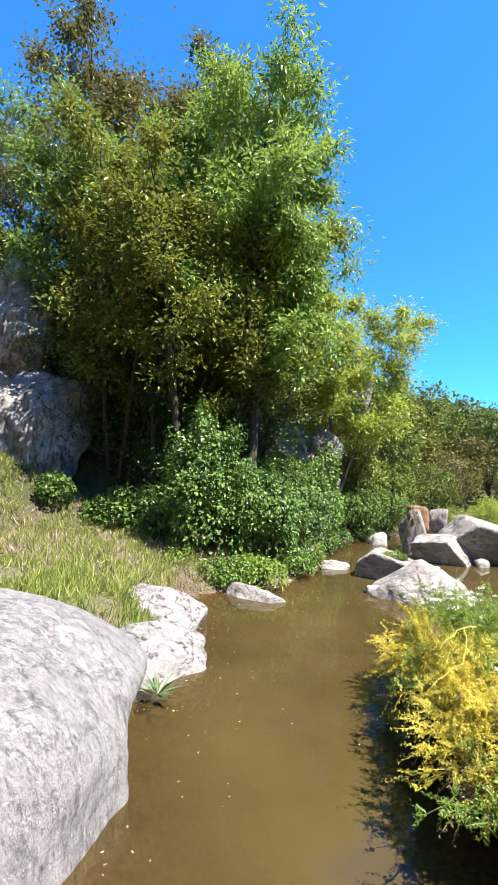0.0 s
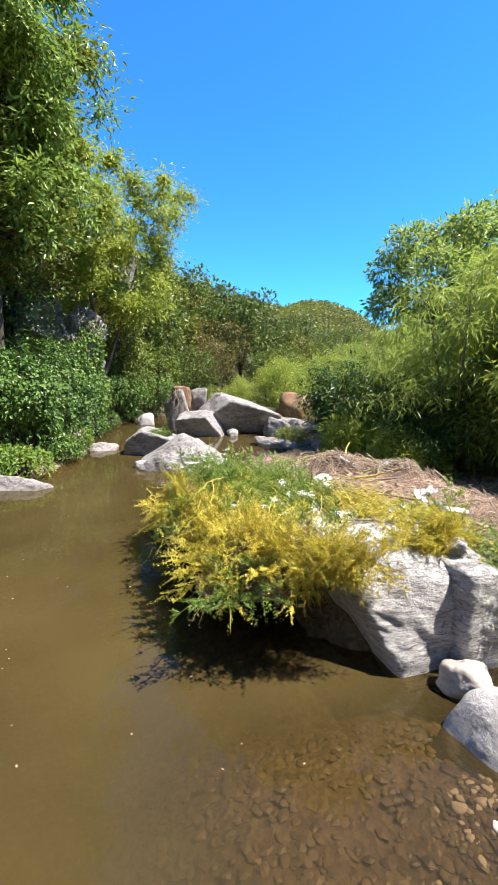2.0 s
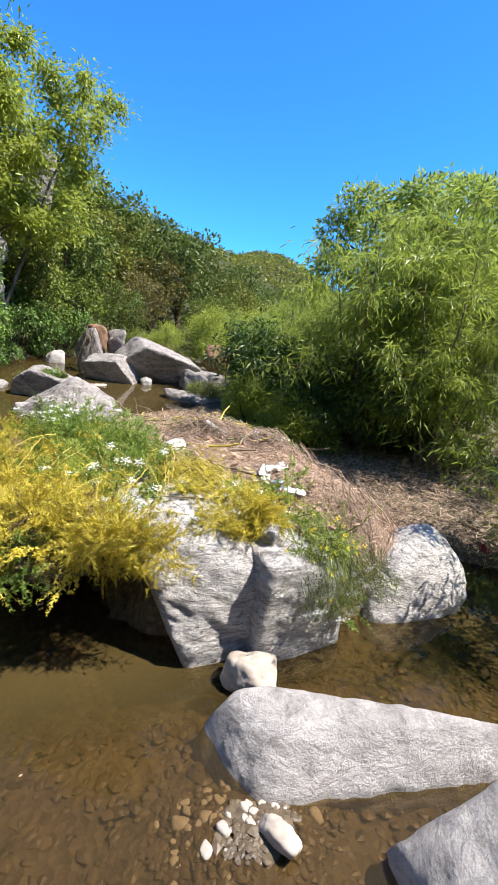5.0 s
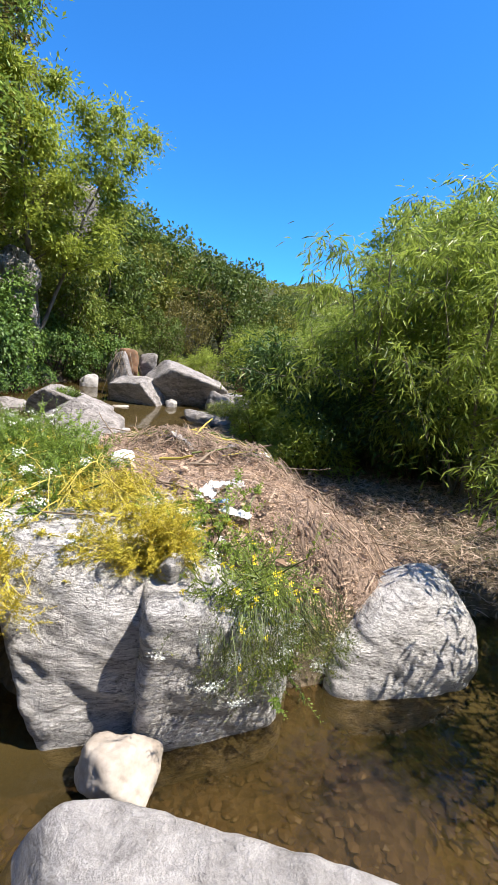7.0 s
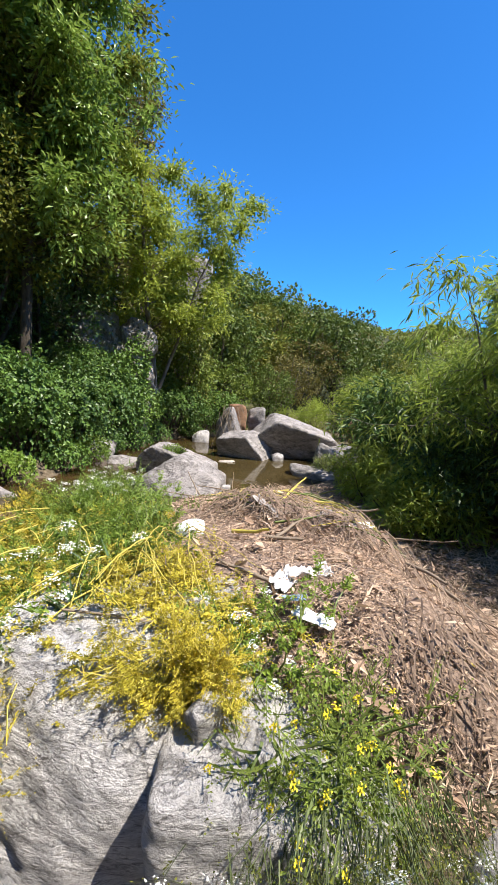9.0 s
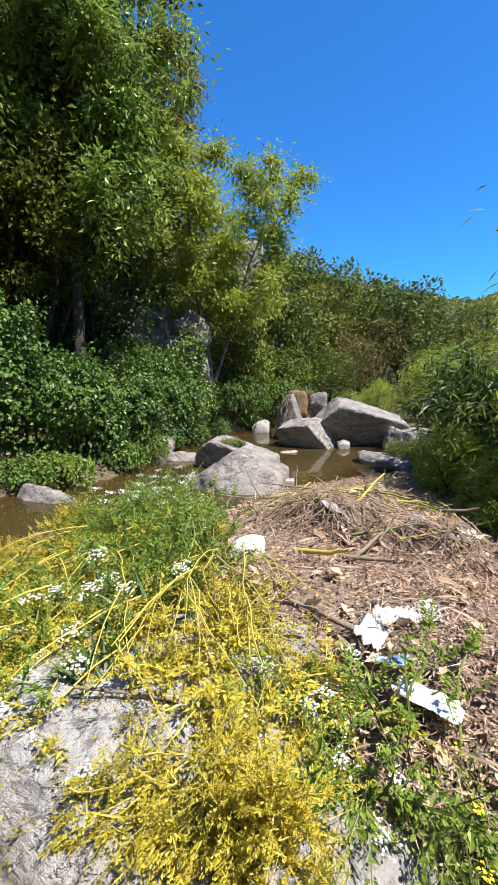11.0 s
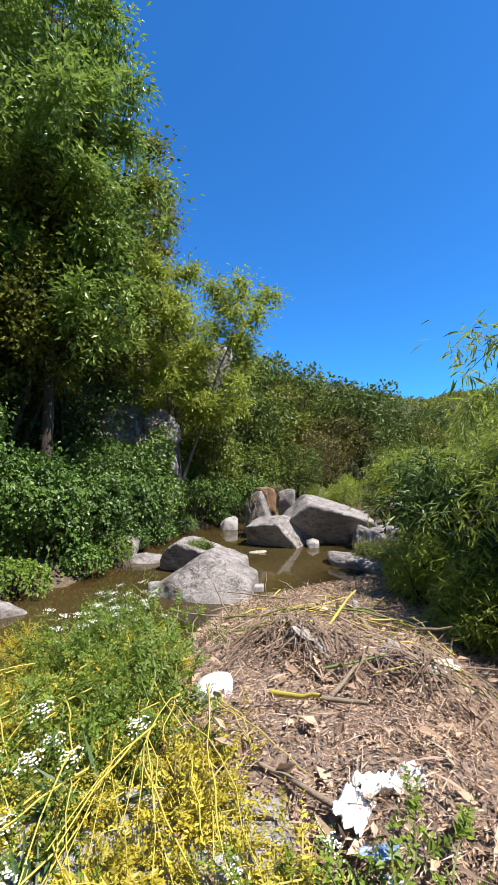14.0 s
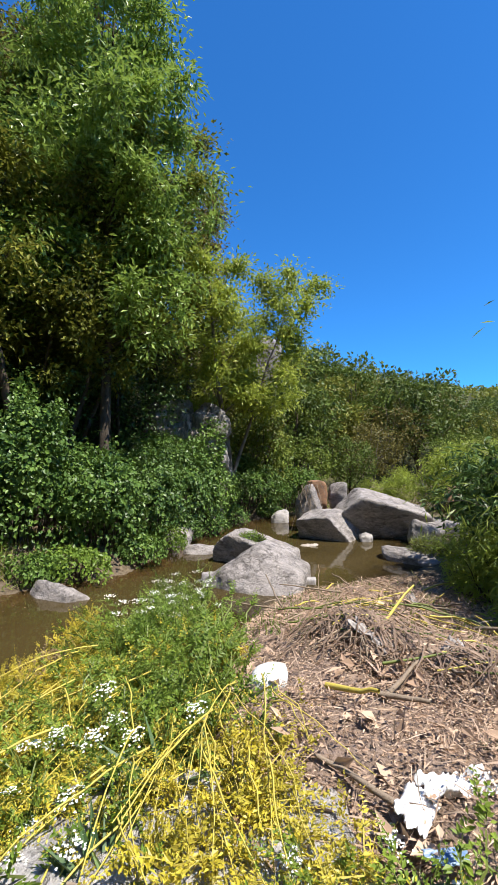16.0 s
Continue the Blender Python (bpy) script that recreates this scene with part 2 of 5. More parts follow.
PLASTIC_GREY = plain_material("dirty_plastic_film", (0.14, 0.12, 0.11), (0.34, 0.31, 0.29), 9, 0.4, 0.4, 0.5)
PLASTIC_BLUE = plain_material("blue_printed_film", (0.06, 0.14, 0.3), (0.3, 0.38, 0.48), 12, 0.35, 0.2, 0.5)
FOAM = plain_material("white_foam", (0.6, 0.6, 0.58), (0.72, 0.72, 0.7), 40, 0.9, 0.5)
PLASTIC_RED = plain_material("red_cloth", (0.16, 0.015, 0.015), (0.25, 0.03, 0.028), 12, 0.7, 0.2)


# ---- mesh helpers ----
def mesh_from(name, verts, faces, mat, smooth=False):
    """A mesh from arrays of corners and of faces with one number of corners."""
    me = bpy.data.meshes.new(name)
    verts, faces = np.asarray(verts, np.float32), np.asarray(faces, np.int32)
    k = faces.shape[1]
    me.vertices.add(len(verts))
    me.vertices.foreach_set("co", verts.ravel())
    me.loops.add(faces.size)
    me.loops.foreach_set("vertex_index", faces.ravel())
    me.polygons.add(len(faces))
    me.polygons.foreach_set("loop_start", np.arange(0, faces.size, k, dtype=np.int32))
    me.polygons.foreach_set("use_smooth", np.full(len(faces), smooth))
    me.update(calc_edges=True)
    me.validate()
    me.materials.append(mat)
    return me


def part(name, me, parent, label=""):
    ob = new(name, me)
    ob.parent = parent
    return tagged(ob, label)


def unit(v):
    return v / np.maximum(np.linalg.norm(v, axis=-1, keepdims=True), 1e-9)


def leaf_arrays(at, along, normal, length, width, fold=0.15):
    """Folded kite-shaped leaves."""
    n = len(at)
    along, normal = unit(along), unit(normal)
    side = unit(np.cross(along, normal))
    up = np.cross(side, along)
    length, width = np.broadcast_to(length, n)[:, None], np.broadcast_to(width, n)[:, None]
    mid = at + along * length * 0.45
    v = np.stack([at, mid + side * width * 0.5 + up * width * fold, at + along * length - up * length * 0.08, mid - side * width * 0.5 + up * width * fold], 1)
    return v.reshape(-1, 3), np.arange(4 * n).reshape(n, 4)


def tube_arrays(paths, sides=5):
    """Round, tapering tubes: each path is (points, radii)."""
    vs, fs, base = [], [], 0
    ring = np.linspace(0, 2 * np.pi, sides, endpoint=False)
    for pts, radii in paths:
        pts = np.asarray(pts, float)
        k = len(pts)
        t = unit(np.gradient(pts, axis=0))
        ref = np.where(np.abs(t[:, 2:]) > 0.9, [[1.0, 0, 0]], [[0, 0, 1.0]])
        a = unit(np.cross(t, ref))
        b = np.cross(t, a)
        r = np.broadcast_to(radii, k)[:, None, None]
        v = pts[:, None] + r * (np.cos(ring)[None, :, None] * a[:, None] + np.sin(ring)[None, :, None] * b[:, None])
        vs.append(v.reshape(-1, 3))
        i = np.arange(k - 1)[:, None] * sides
        j = np.arange(sides)[None]
        j2 = (j + 1) % sides
        f = np.stack([i + j, i + j2, i + sides + j2, i + sides + j], -1).reshape(-1, 4) + base
        fs.append(f)
        base += k * sides
    return np.concatenate(vs), np.concatenate(fs)


SPHERES = {}


def sphere(sub):
    if sub not in SPHERES:
        bm = bmesh.new()
        bmesh.ops.create_icosphere(bm, subdivisions=sub, radius=1)
        SPHERES[sub] = (np.array([v.co[:] for v in bm.verts]), np.array([[v.index for v in f.verts] for f in bm.faces]))
        bm.free()
    return SPHERES[sub]


def lump(half, seed, sharp=18, sub=4, rough=0.04, facets=9, cuts=(), coarse=2.4, strata=0.0):
    """A weathered boulder: flat faces with rounded edges, and a rough skin. cuts: further faces (normal, distance)."""
    rng = np.random.default_rng(seed)
    d, f = sphere(sub)
    normals = [np.eye(3)[i] * s for i in range(3) for s in (1, -1)]
    dist = [1.0] * 6
    for _ in range(facets):
        normals.append(unit(rng.normal(size=3)))
        dist.append(rng.uniform(0.72, 1.02))
    for nrm, away in cuts:
        normals.append(unit(np.array(nrm, float)))
        dist.append(away)
    w = np.maximum(d @ np.array(normals).T, 0) / np.array(dist)
    r = (w**sharp).sum(1) ** (-1 / sharp)
    p = d * r[:, None] * np.array(half)
    size = float(np.mean(half))
    off = Vector(rng.uniform(-50, 50, 3))
    out = unit(d / np.array(half))
    amp = np.array([noise.fractal(Vector(v) * (coarse / size) + off, 0.9, 2.1, 6) for v in p])
    fine = np.array([noise.noise(Vector(v) * 14 + off) for v in p])
    skin = amp * rough * size * 1.6 + fine * min(0.006, 0.02 * size)
    if strata:
        skin += strata * np.array([noise.fractal(Vector((v[0] * 2.2, v[1] * 2.2, (v[2] + 0.45 * v[0]) * 9)) + off, 0.7, 2.2, 4) for v in p])
    return p + out * skin[:, None], f


def joined(pieces):
    vs, fs, base = [], [], 0
    for v, f in pieces:
        vs.append(v)
        fs.append(f + base)
        base += len(v)
    return np.concatenate(vs), np.concatenate(fs)


def boulder(name, at, half, seed, mat, label, turn=(0, 0, 0), category="rock", group="", **kw):
    me = mesh_from(name, *lump(half, seed, **kw), mat, True)
    ob = new(name, me)
    ob.matrix_world = pose(*at, *turn)
    return tagged(ob, label, category, group)


# ---- lie of the land ----
LEFT_Y = [-6, 0, 1.7, 2.8, 4.2, 5.3, 6.4, 7.7, 10, 12.7, 14.5, 17, 20, 25, 32, 45, 80]
LEFT_X = [-0.9, -0.5, -0.3, -0.8, -0.75, -1.1, -1.0, 0.25, 0.35, 0.8, 1.6, 3.4, 6.5, 13, 24, 42, 90]
RIGHT_Y = [-6, 1.5, 1.9, 4.4, 5.6, 6.5, 7.0, 7.6, 8.7, 10, 11.3, 12.6, 14, 17, 20, 25, 32, 45, 80]
RIGHT_X = [6.5, 5.0, 2.2, 2.0, 2.2, 2.75, 3.4, 4.1, 5.0, 5.6, 5.2, 3.6, 2.9, 4.9, 8.0, 15, 26.5, 45, 94]


def smooth(a, b, x):
    t = np.clip((x - a) / (b - a), 0, 1)
    return t * t * (3 - 2 * t)


def swell(x, y, cx, cy, rx, ry, h, p=4):
    return h * np.exp(-(np.abs((x - cx) / rx) ** p) - np.abs((y - cy) / ry) ** p)


def land(x, y):
    """The height of the ground; the stream's surface is at 0."""
    x, y = np.asarray(x, float), np.asarray(y, float)
    xl, xr = np.interp(y, LEFT_Y, LEFT_X), np.interp(y, RIGHT_Y, RIGHT_X)
    el, er = xl - x, x - xr
    depth = np.minimum(0.4 * np.minimum(-el, -er), 0.55)
    left = 0.3 * smooth(0, 0.7, el) + 0.1 * np.maximum(el, 0) + (0.42 - 0.27 * smooth(12.5, 22, y)) * np.maximum(el - 3.5, 0)
    left = np.where(left > 14, 14 + 0.1 * (left - 14), left)
    right = 0.09 * smooth(0, 0.4, er) + 0.035 * np.maximum(er, 0) + 0.16 * np.maximum(er - 8, 0) * smooth(0, 30, y + 10)
    right = np.where(right > 9, 9 + 0.1 * (right - 9), right)
    h = np.where(el > 0, left, np.where(er > 0, right, -depth))
    # shallow gravel in front of the slabs, and the near bank
    near = smooth(2.3, 1.15, y) * smooth(0.1, 1.7, x) * smooth(6.4, 5.0, x)
    h = h * (1 - near) + near * -0.11
    h = h + swell(x, y, 2.55, 0.74, 0.4, 0.24, 0.12, 2)
    bank = smooth(0.45, -0.7, y)
    h = np.maximum(h, -0.3) * bank + h * (1 - bank) + 0.42 * bank + 0.12 * smooth(-1, -8, y) * 3
    h = h - swell(x, y, 4.95, 1.55, 0.6, 0.6, 0.3)      # dark pool beside the second slab
    # flood debris heaped behind the slabs
    h = h + smooth(1.55, 2.0, y) * smooth(2.25, 2.7, x) * swell(x, y, 3.25, 3.1, 1.15, 1.75, 0.56) + swell(x, y, 3.5, 5.4, 0.75, 1.1, 0.1)
    heap = smooth(2.6, 3.1, x) * smooth(5.0, 4.2, x) * smooth(1.9, 2.3, y) * smooth(7.0, 6.0, y)
    h = h + heap * 0.045 * np.sin(5.3 * x + 1.7 * y) * np.sin(4.7 * y - 2.1 * x + 0.6)
    # unseen rise added behind the walker, to block the sky light from there
    h = h + 1.15 * np.minimum(np.maximum(-2.6 - y, 0), 14)
    # far hill
    h = h + 9.0 * np.exp(-(((x - 51) / 11) ** 2) - ((y - 100) / 24) ** 2)
    # steep wooded slope behind the near bank
    h = h + 4.2 * smooth(8.6, 12.6, y) * smooth(-1.2, -4.0, x) * smooth(30, 16, y) + 1.6 * smooth(11.2, 13.4, y) * smooth(1.2, -1.0, x) * smooth(-6, -1, x) * smooth(30, 15, y)
    return h


def grid_axis(lo, hi, dense_lo, dense_hi, step):
    core = np.arange(dense_lo, dense_hi, step)
    a, b, s = [], [], step
    v = dense_lo
    while v > lo:
        s *= 1.13
        v -= s
        a.append(v)
    v, s = core[-1], step
    while v < hi:
        s *= 1.13
        v += s
        b.append(v)
    return np.array(a[::-1] + list(core) + b)


gx, gy = grid_axis(-900, 900, -6, 7, 0.085), grid_axis(-900, 900, -1.2, 14, 0.085)
X, Y = np.meshgrid(gx, gy)
Z = land(X, Y)
jit = np.random.default_rng(3)
Z = Z + jit.normal(0, 0.012, Z.shape) * (np.abs(Z) < 6)
idx = np.arange(X.size).reshape(X.shape)
quads = np.stack([idx[:-1, :-1], idx[:-1, 1:], idx[1:, 1:], idx[1:, :-1]], -1).reshape(-1, 4)
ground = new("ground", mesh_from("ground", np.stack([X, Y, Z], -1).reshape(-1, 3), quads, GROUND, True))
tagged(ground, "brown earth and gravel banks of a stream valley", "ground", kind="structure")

# water: a flat sheet over the low ground
wx, wy = np.arange(-1.6, 8.05, 0.1), np.arange(-0.6, 21.05, 0.1)
X, Y = np.meshgrid(wx, wy)
idx = np.arange(X.size).reshape(X.shape)
quads = np.stack([idx[:-1, :-1], idx[:-1, 1:], idx[1:, 1:], idx[1:, :-1]], -1).reshape(-1, 4)
wet = (land(X, Y) < 0.1)
keep = wet.ravel()[quads].any(1)
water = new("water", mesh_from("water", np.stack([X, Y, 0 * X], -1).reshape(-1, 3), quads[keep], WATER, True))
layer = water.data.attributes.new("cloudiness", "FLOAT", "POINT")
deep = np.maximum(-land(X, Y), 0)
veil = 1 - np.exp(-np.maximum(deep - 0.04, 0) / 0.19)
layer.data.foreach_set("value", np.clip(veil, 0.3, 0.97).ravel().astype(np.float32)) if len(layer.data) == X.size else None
tagged(water, "still muddy brown stream water, clear over shallow gravel", "water", kind="structure")

# ---- boulders ----
big = lump((1.42, 1.62, 1.0), 11, 4.0, 7, 0.016, 2, (((0.7, 0.4, 0.5), 0.98), ((0.3, -0.6, 0.6), 0.97)), 1.1, 0.006)
v = big[0] + (-1.38, 2.42, 0.13)
side = smooth(-1.4, -0.5, v[:, 0])
v[:, 0] += side * (-0.14 * smooth(0.55, 0.0, v[:, 2]) * smooth(2.5, 2.0, v[:, 1]) - 0.42 * smooth(0.5, 0.05, v[:, 2]) * smooth(2.15, 2.6, v[:, 1]))
v[:, 0] -= side * 0.16 * np.exp(-((v[:, 1] - 2.15) / 0.22) ** 2) * smooth(0.2, 0.7, v[:, 2])
big = (v, big[1])
tagged(new("boulder", mesh_from("boulder", *big, ROCK_WORN, True)), "huge smooth pale granite boulder with an undercut flank in muddy water", "rock")
boulder("boulder", (-0.8, 3.95, 0.0), (0.58, 0.75, 0.27), 13, ROCK_LEDGE, "flat-topped sunlit pale rock at the water's edge", (3, 0, 20), sub=5)
boulder("boulder", (-1.05, 5.05, 0.06), (0.55, 0.36, 0.26), 14, ROCK_LEDGE, "low whitish rock below the grassy bank", (0, 3, -8), sub=4)
boulder("rock", (-0.22, 6.5, 0.0), (0.5, 0.22, 0.16), 15, ROCK_GREY, "flat dark rock lying half in the water", (0, 4, -14))
boulder("boulder", (2.28, 7.42, 0.0), (0.74, 0.6, 0.56), 16, ROCK_GREY, "wedge-shaped grey boulder standing in the stream", (0, 0, -8), sub=6, facets=0, rough=0.03, cuts=(((-0.656, 0, 0.755), 0.7), ((0.555, 0, 0.83), 0.88), ((0.1, -0.774, 0.633), 0.74), ((-0.4, -0.85, 0.1), 0.85)))
boulder("boulder", (2.12, 8.8, 0.1), (0.74, 0.42, 0.48), 17, ROCK_GREY, "dark grey boulder with trailing weed on top", (0, 0, -14), sub=6, facets=0, rough=0.04, cuts=(((0.426, 0, 0.905), 0.62), ((-0.3, -0.9, -0.28), 0.74), ((-0.7, 0, 0.6), 0.95)))
boulder("rock", (1.0, 9.45, 0.02), (0.33, 0.22, 0.14), 18, ROCK_GREY, "small pale rock rising from the water", (0, 0, 12))
boulder("rock", (0.3, 10.15, 0.1), (0.3, 0.3, 0.27), 19, ROCK_GREY, "small grey rock below the ivy bank")
boulder("rock", (1.66, 7.52, 0.02), (0.17, 0.13, 0.1), 20, ROCK_PALE, "small pale stone in the water beside a boulder")
boulder("rock", (3.02, 7.5, 0.0), (0.14, 0.1, 0.08), 21, ROCK_PALE, "small pale stone at a boulder's foot")
boulder("boulder", (3.52, 11.35, 0.12), (0.64, 0.55, 0.52), 22, ROCK_GREY, "rounded block of grey granite with a shaded face", (0, 0, -20), sub=6, facets=0, rough=0.035, cuts=(((-0.15, -0.9, -0.45), 0.5), ((-0.2, -0.15, 0.95), 0.9), ((0.86, -0.2, 0.45), 0.84)))
boulder("boulder", (4.8, 12.0, 0.28), (1.15, 1.05, 0.86), 23, ROCK_GREY, "largest grey granite block, with a sloping flat top", (0, 0, -8), sub=6, facets=0, rough=0.03, cuts=(((0.05, -0.88, -0.47), 0.56), ((0.388, -0.05, 0.922), 0.7), ((-0.75, -0.1, 0.55), 0.88)))
boulder("rock", (5.62, 10.75, 0.2), (0.42, 0.34, 0.3), 38, ROCK_GREY, "pale-topped slab leaning on the largest block", (0, 14, -16), sub=5, cuts=(((0.2, -0.1, 0.95), 0.7),))
boulder("gravel_islet", (3.08, 10.4, -0.01), (0.24, 0.13, 0.045), 39, PEBBLE_WHITE, "low islet of pale gravel in the stream", category="gravel", sharp=6, rough=0.12)
boulder("rock", (4.36, 11.05, 0.06), (0.14, 0.13, 0.16), 24, ROCK_PALE, "pale stone wedged between two blocks")
boulder("boulder", (3.15, 12.7, 0.4), (0.36, 0.4, 0.78), 25, ROCK_GREY, "upright grey rock draped with dry vines", (5, -10, 0), cuts=(((-0.5, -0.2, 0.75), 0.7),))
boulder("boulder", (3.42, 13.5, 0.8), (0.26, 0.3, 0.45), 26, ROCK_RED, "rust-topped rock behind the grey blocks", (0, 0, 20))
boulder("boulder", (3.95, 13.7, 0.75), (0.3, 0.3, 0.45), 27, ROCK_GREY, "grey rock standing behind the large blocks")
boulder("rock", (2.25, 14.0, 0.12), (0.3, 0.22, 0.3), 28, ROCK_PALE, "pale pointed rock at the stream's far edge", cuts=(((-0.6, 0, 0.6), 0.6),))
boulder("boulder", (5.1, 9.1, 0.02), (0.75, 0.45, 0.2), 29, ROCK_GREY, "low rock overgrown with grass at the water's edge", (0, 0, -15))
boulder("rock", (6.2, 11.2, 0.15), (0.55, 0.4, 0.28), 30, ROCK_GREY, "grey rock in the shade below the bushes", (0, 0, -20))
boulder("rock", (6.9, 10.6, 0.15), (0.5, 0.35, 0.22), 31, ROCK_GREY, "flat grey rock in the shade below the bushes")
boulder("boulder", (7.3, 13.2, 0.5), (0.5, 0.45, 0.6), 32, ROCK_RED, "tall reddish boulder among the shrubs", (0, 4, 15))
boulder("boulder", (5.7, 8.2, 0.1), (0.4, 0.35, 0.3), 33, ROCK_GREY, "shaded rock below the willow leaves")
boulder("cliff_rock", (-5.75, 8.9, 2.6), (1.0, 1.0, 1.45), 34, ROCK_DARK, "fractured grey cliff block in dappled shade", (4, 8, 14), sub=6, sharp=16, rough=0.07, category="cliff")
boulder("cliff_rock", (-7.2, 8.5, 2.3), (0.95, 1.0, 1.8), 35, ROCK_DARK, "steep grey cliff block split by dark cracks", (4, 5, -18), sub=6, sharp=16, rough=0.08, category="cliff")
boulder("cliff_rock", (-7.1, 9.3, 5.3), (0.95, 0.9, 1.75), 40, ROCK_DARK, "tall pointed cliff rock above the cracked blocks", (2, 12, 8), sub=6, sharp=14, rough=0.09, category="cliff")
boulder("cliff_rock", (-0.75, 12.2, 1.9), (0.9, 0.7, 1.62), 36, ROCK_DARK, "grey rock outcrop among hillside trees", (0, 5, 14), sub=6, sharp=9, rough=0.12, category="cliff")
boulder("cliff_rock", (0.45, 12.25, 1.8), (0.55, 0.6, 1.55), 48, ROCK_DARK, "squarish grey outcrop beside a dark cleft", (0, 9, -10), sub=6, sharp=9, rough=0.12, category="cliff")
boulder("cliff_rock", (1.45, 16.2, 3.2), (0.5, 0.5, 2.9), 37, ROCK_DARK, "weathered rock point high on the wooded slope", (0, 6, 10), sub=5, sharp=12, category="cliff")

# slabs in front of the herb mound
slab = joined([
    (lambda vf: (vf[0] + (2.63, 2.05, 0.3), vf[1]))(lump((0.51, 0.53, 0.42), 41, 18, 6, 0.008, 0, (((-0.8, 0, -0.27), 0.46), ((-0.45, -0.85, 0.3), 0.8), ((0, -1, 0.05), 0.95), ((0.2, -0.4, 0.9), 0.97)), 4.5, 0.013)),
    (lambda vf: (vf[0] + (3.26, 1.87, 0.2), vf[1]))(lump((0.39, 0.42, 0.42), 42, 18, 6, 0.009, 0, (((0.45, -0.1, 0.85), 0.76), ((0.15, -1, 0.0), 0.98), ((0.8, -0.6, 0.1), 0.95)), 4.5, 0.013))])
tagged(new("slab_rock", mesh_from("slab_rock", *slab, ROCK_SLAB, True)), "split banded grey slab with a creased front face", "rock")
boulder("soil_mound", (2.15, 2.85, 0.45), (0.5, 0.85, 0.15), 43, GROUND, "dark rooty soil under the herbs on the slab", category="soil", sharp=9, sub=5, rough=0.04, facets=3)
boulder("slab_rock", (4.34, 1.8, 0.06), (0.56, 0.37, 0.44), 44, ROCK_SLAB, "rounded banded grey slab with dappled light", (0, 4, -6), sub=6, sharp=6, rough=0.01, coarse=3.5, strata=0.013)
boulder("cobble", (2.8, 1.36, 0.04), (0.155, 0.12, 0.13), 45, PEBBLE_WHITE, "bright white cobble leaning against the slab", (0, 8, -20), sub=5, rough=0.05, sharp=9, cuts=(((0.6, -0.3, 0.6), 0.8), ((-0.7, -0.5, 0.2), 0.85)))
flat = lump((0.8, 0.2, 0.2), 46, 10, 6, 0.03, 0, (((0.72, 0.695, 0.1), 0.49), ((-0.99, -0.136, 0.15), 0.72), ((-0.1, -0.75, 0.6), 0.88)), 1.6)
ob = tagged(new("flat_stone", mesh_from("flat_stone", *flat, ROCK_PALE, True)), "wedge-shaped pale stepping stone in shallow water", "rock")
ob.matrix_world = pose(3.1, 0.88, 0.0, 0, 0, -14)
boulder("stepping_stone", (2.52, 0.14, 0.02), (0.45, 0.32, 0.25), 47, ROCK_PALE, "low rounded pale grey stone at the gravel edge", (0, 3, 10), sub=5, rough=0.03)
boulder("stepping_stone", (3.24, 0.14, 0.04), (0.36, 0.3, 0.32), 53, ROCK_PALE, "bright angular pale rock beside shallow water", (0, 3, -14), sub=5, facets=8, cuts=(((-0.5, -0.5, 0.7), 0.78),))

# ---- plants ----
def branch_path(rng, start, aim, length, n=7, wander=0.1, sag=0.0):
    """A crooked line from start along aim."""
    t = np.linspace(0, 1, n)[:, None]
    aim = unit(np.asarray(aim, float))
    bend = np.cumsum(rng.normal(0, wander * length / n, (n, 3)), 0) * t
    p = np.asarray(start) + aim * length * t + bend
    p[:, 2] -= sag * length * t[:, 0] ** 2
    return p


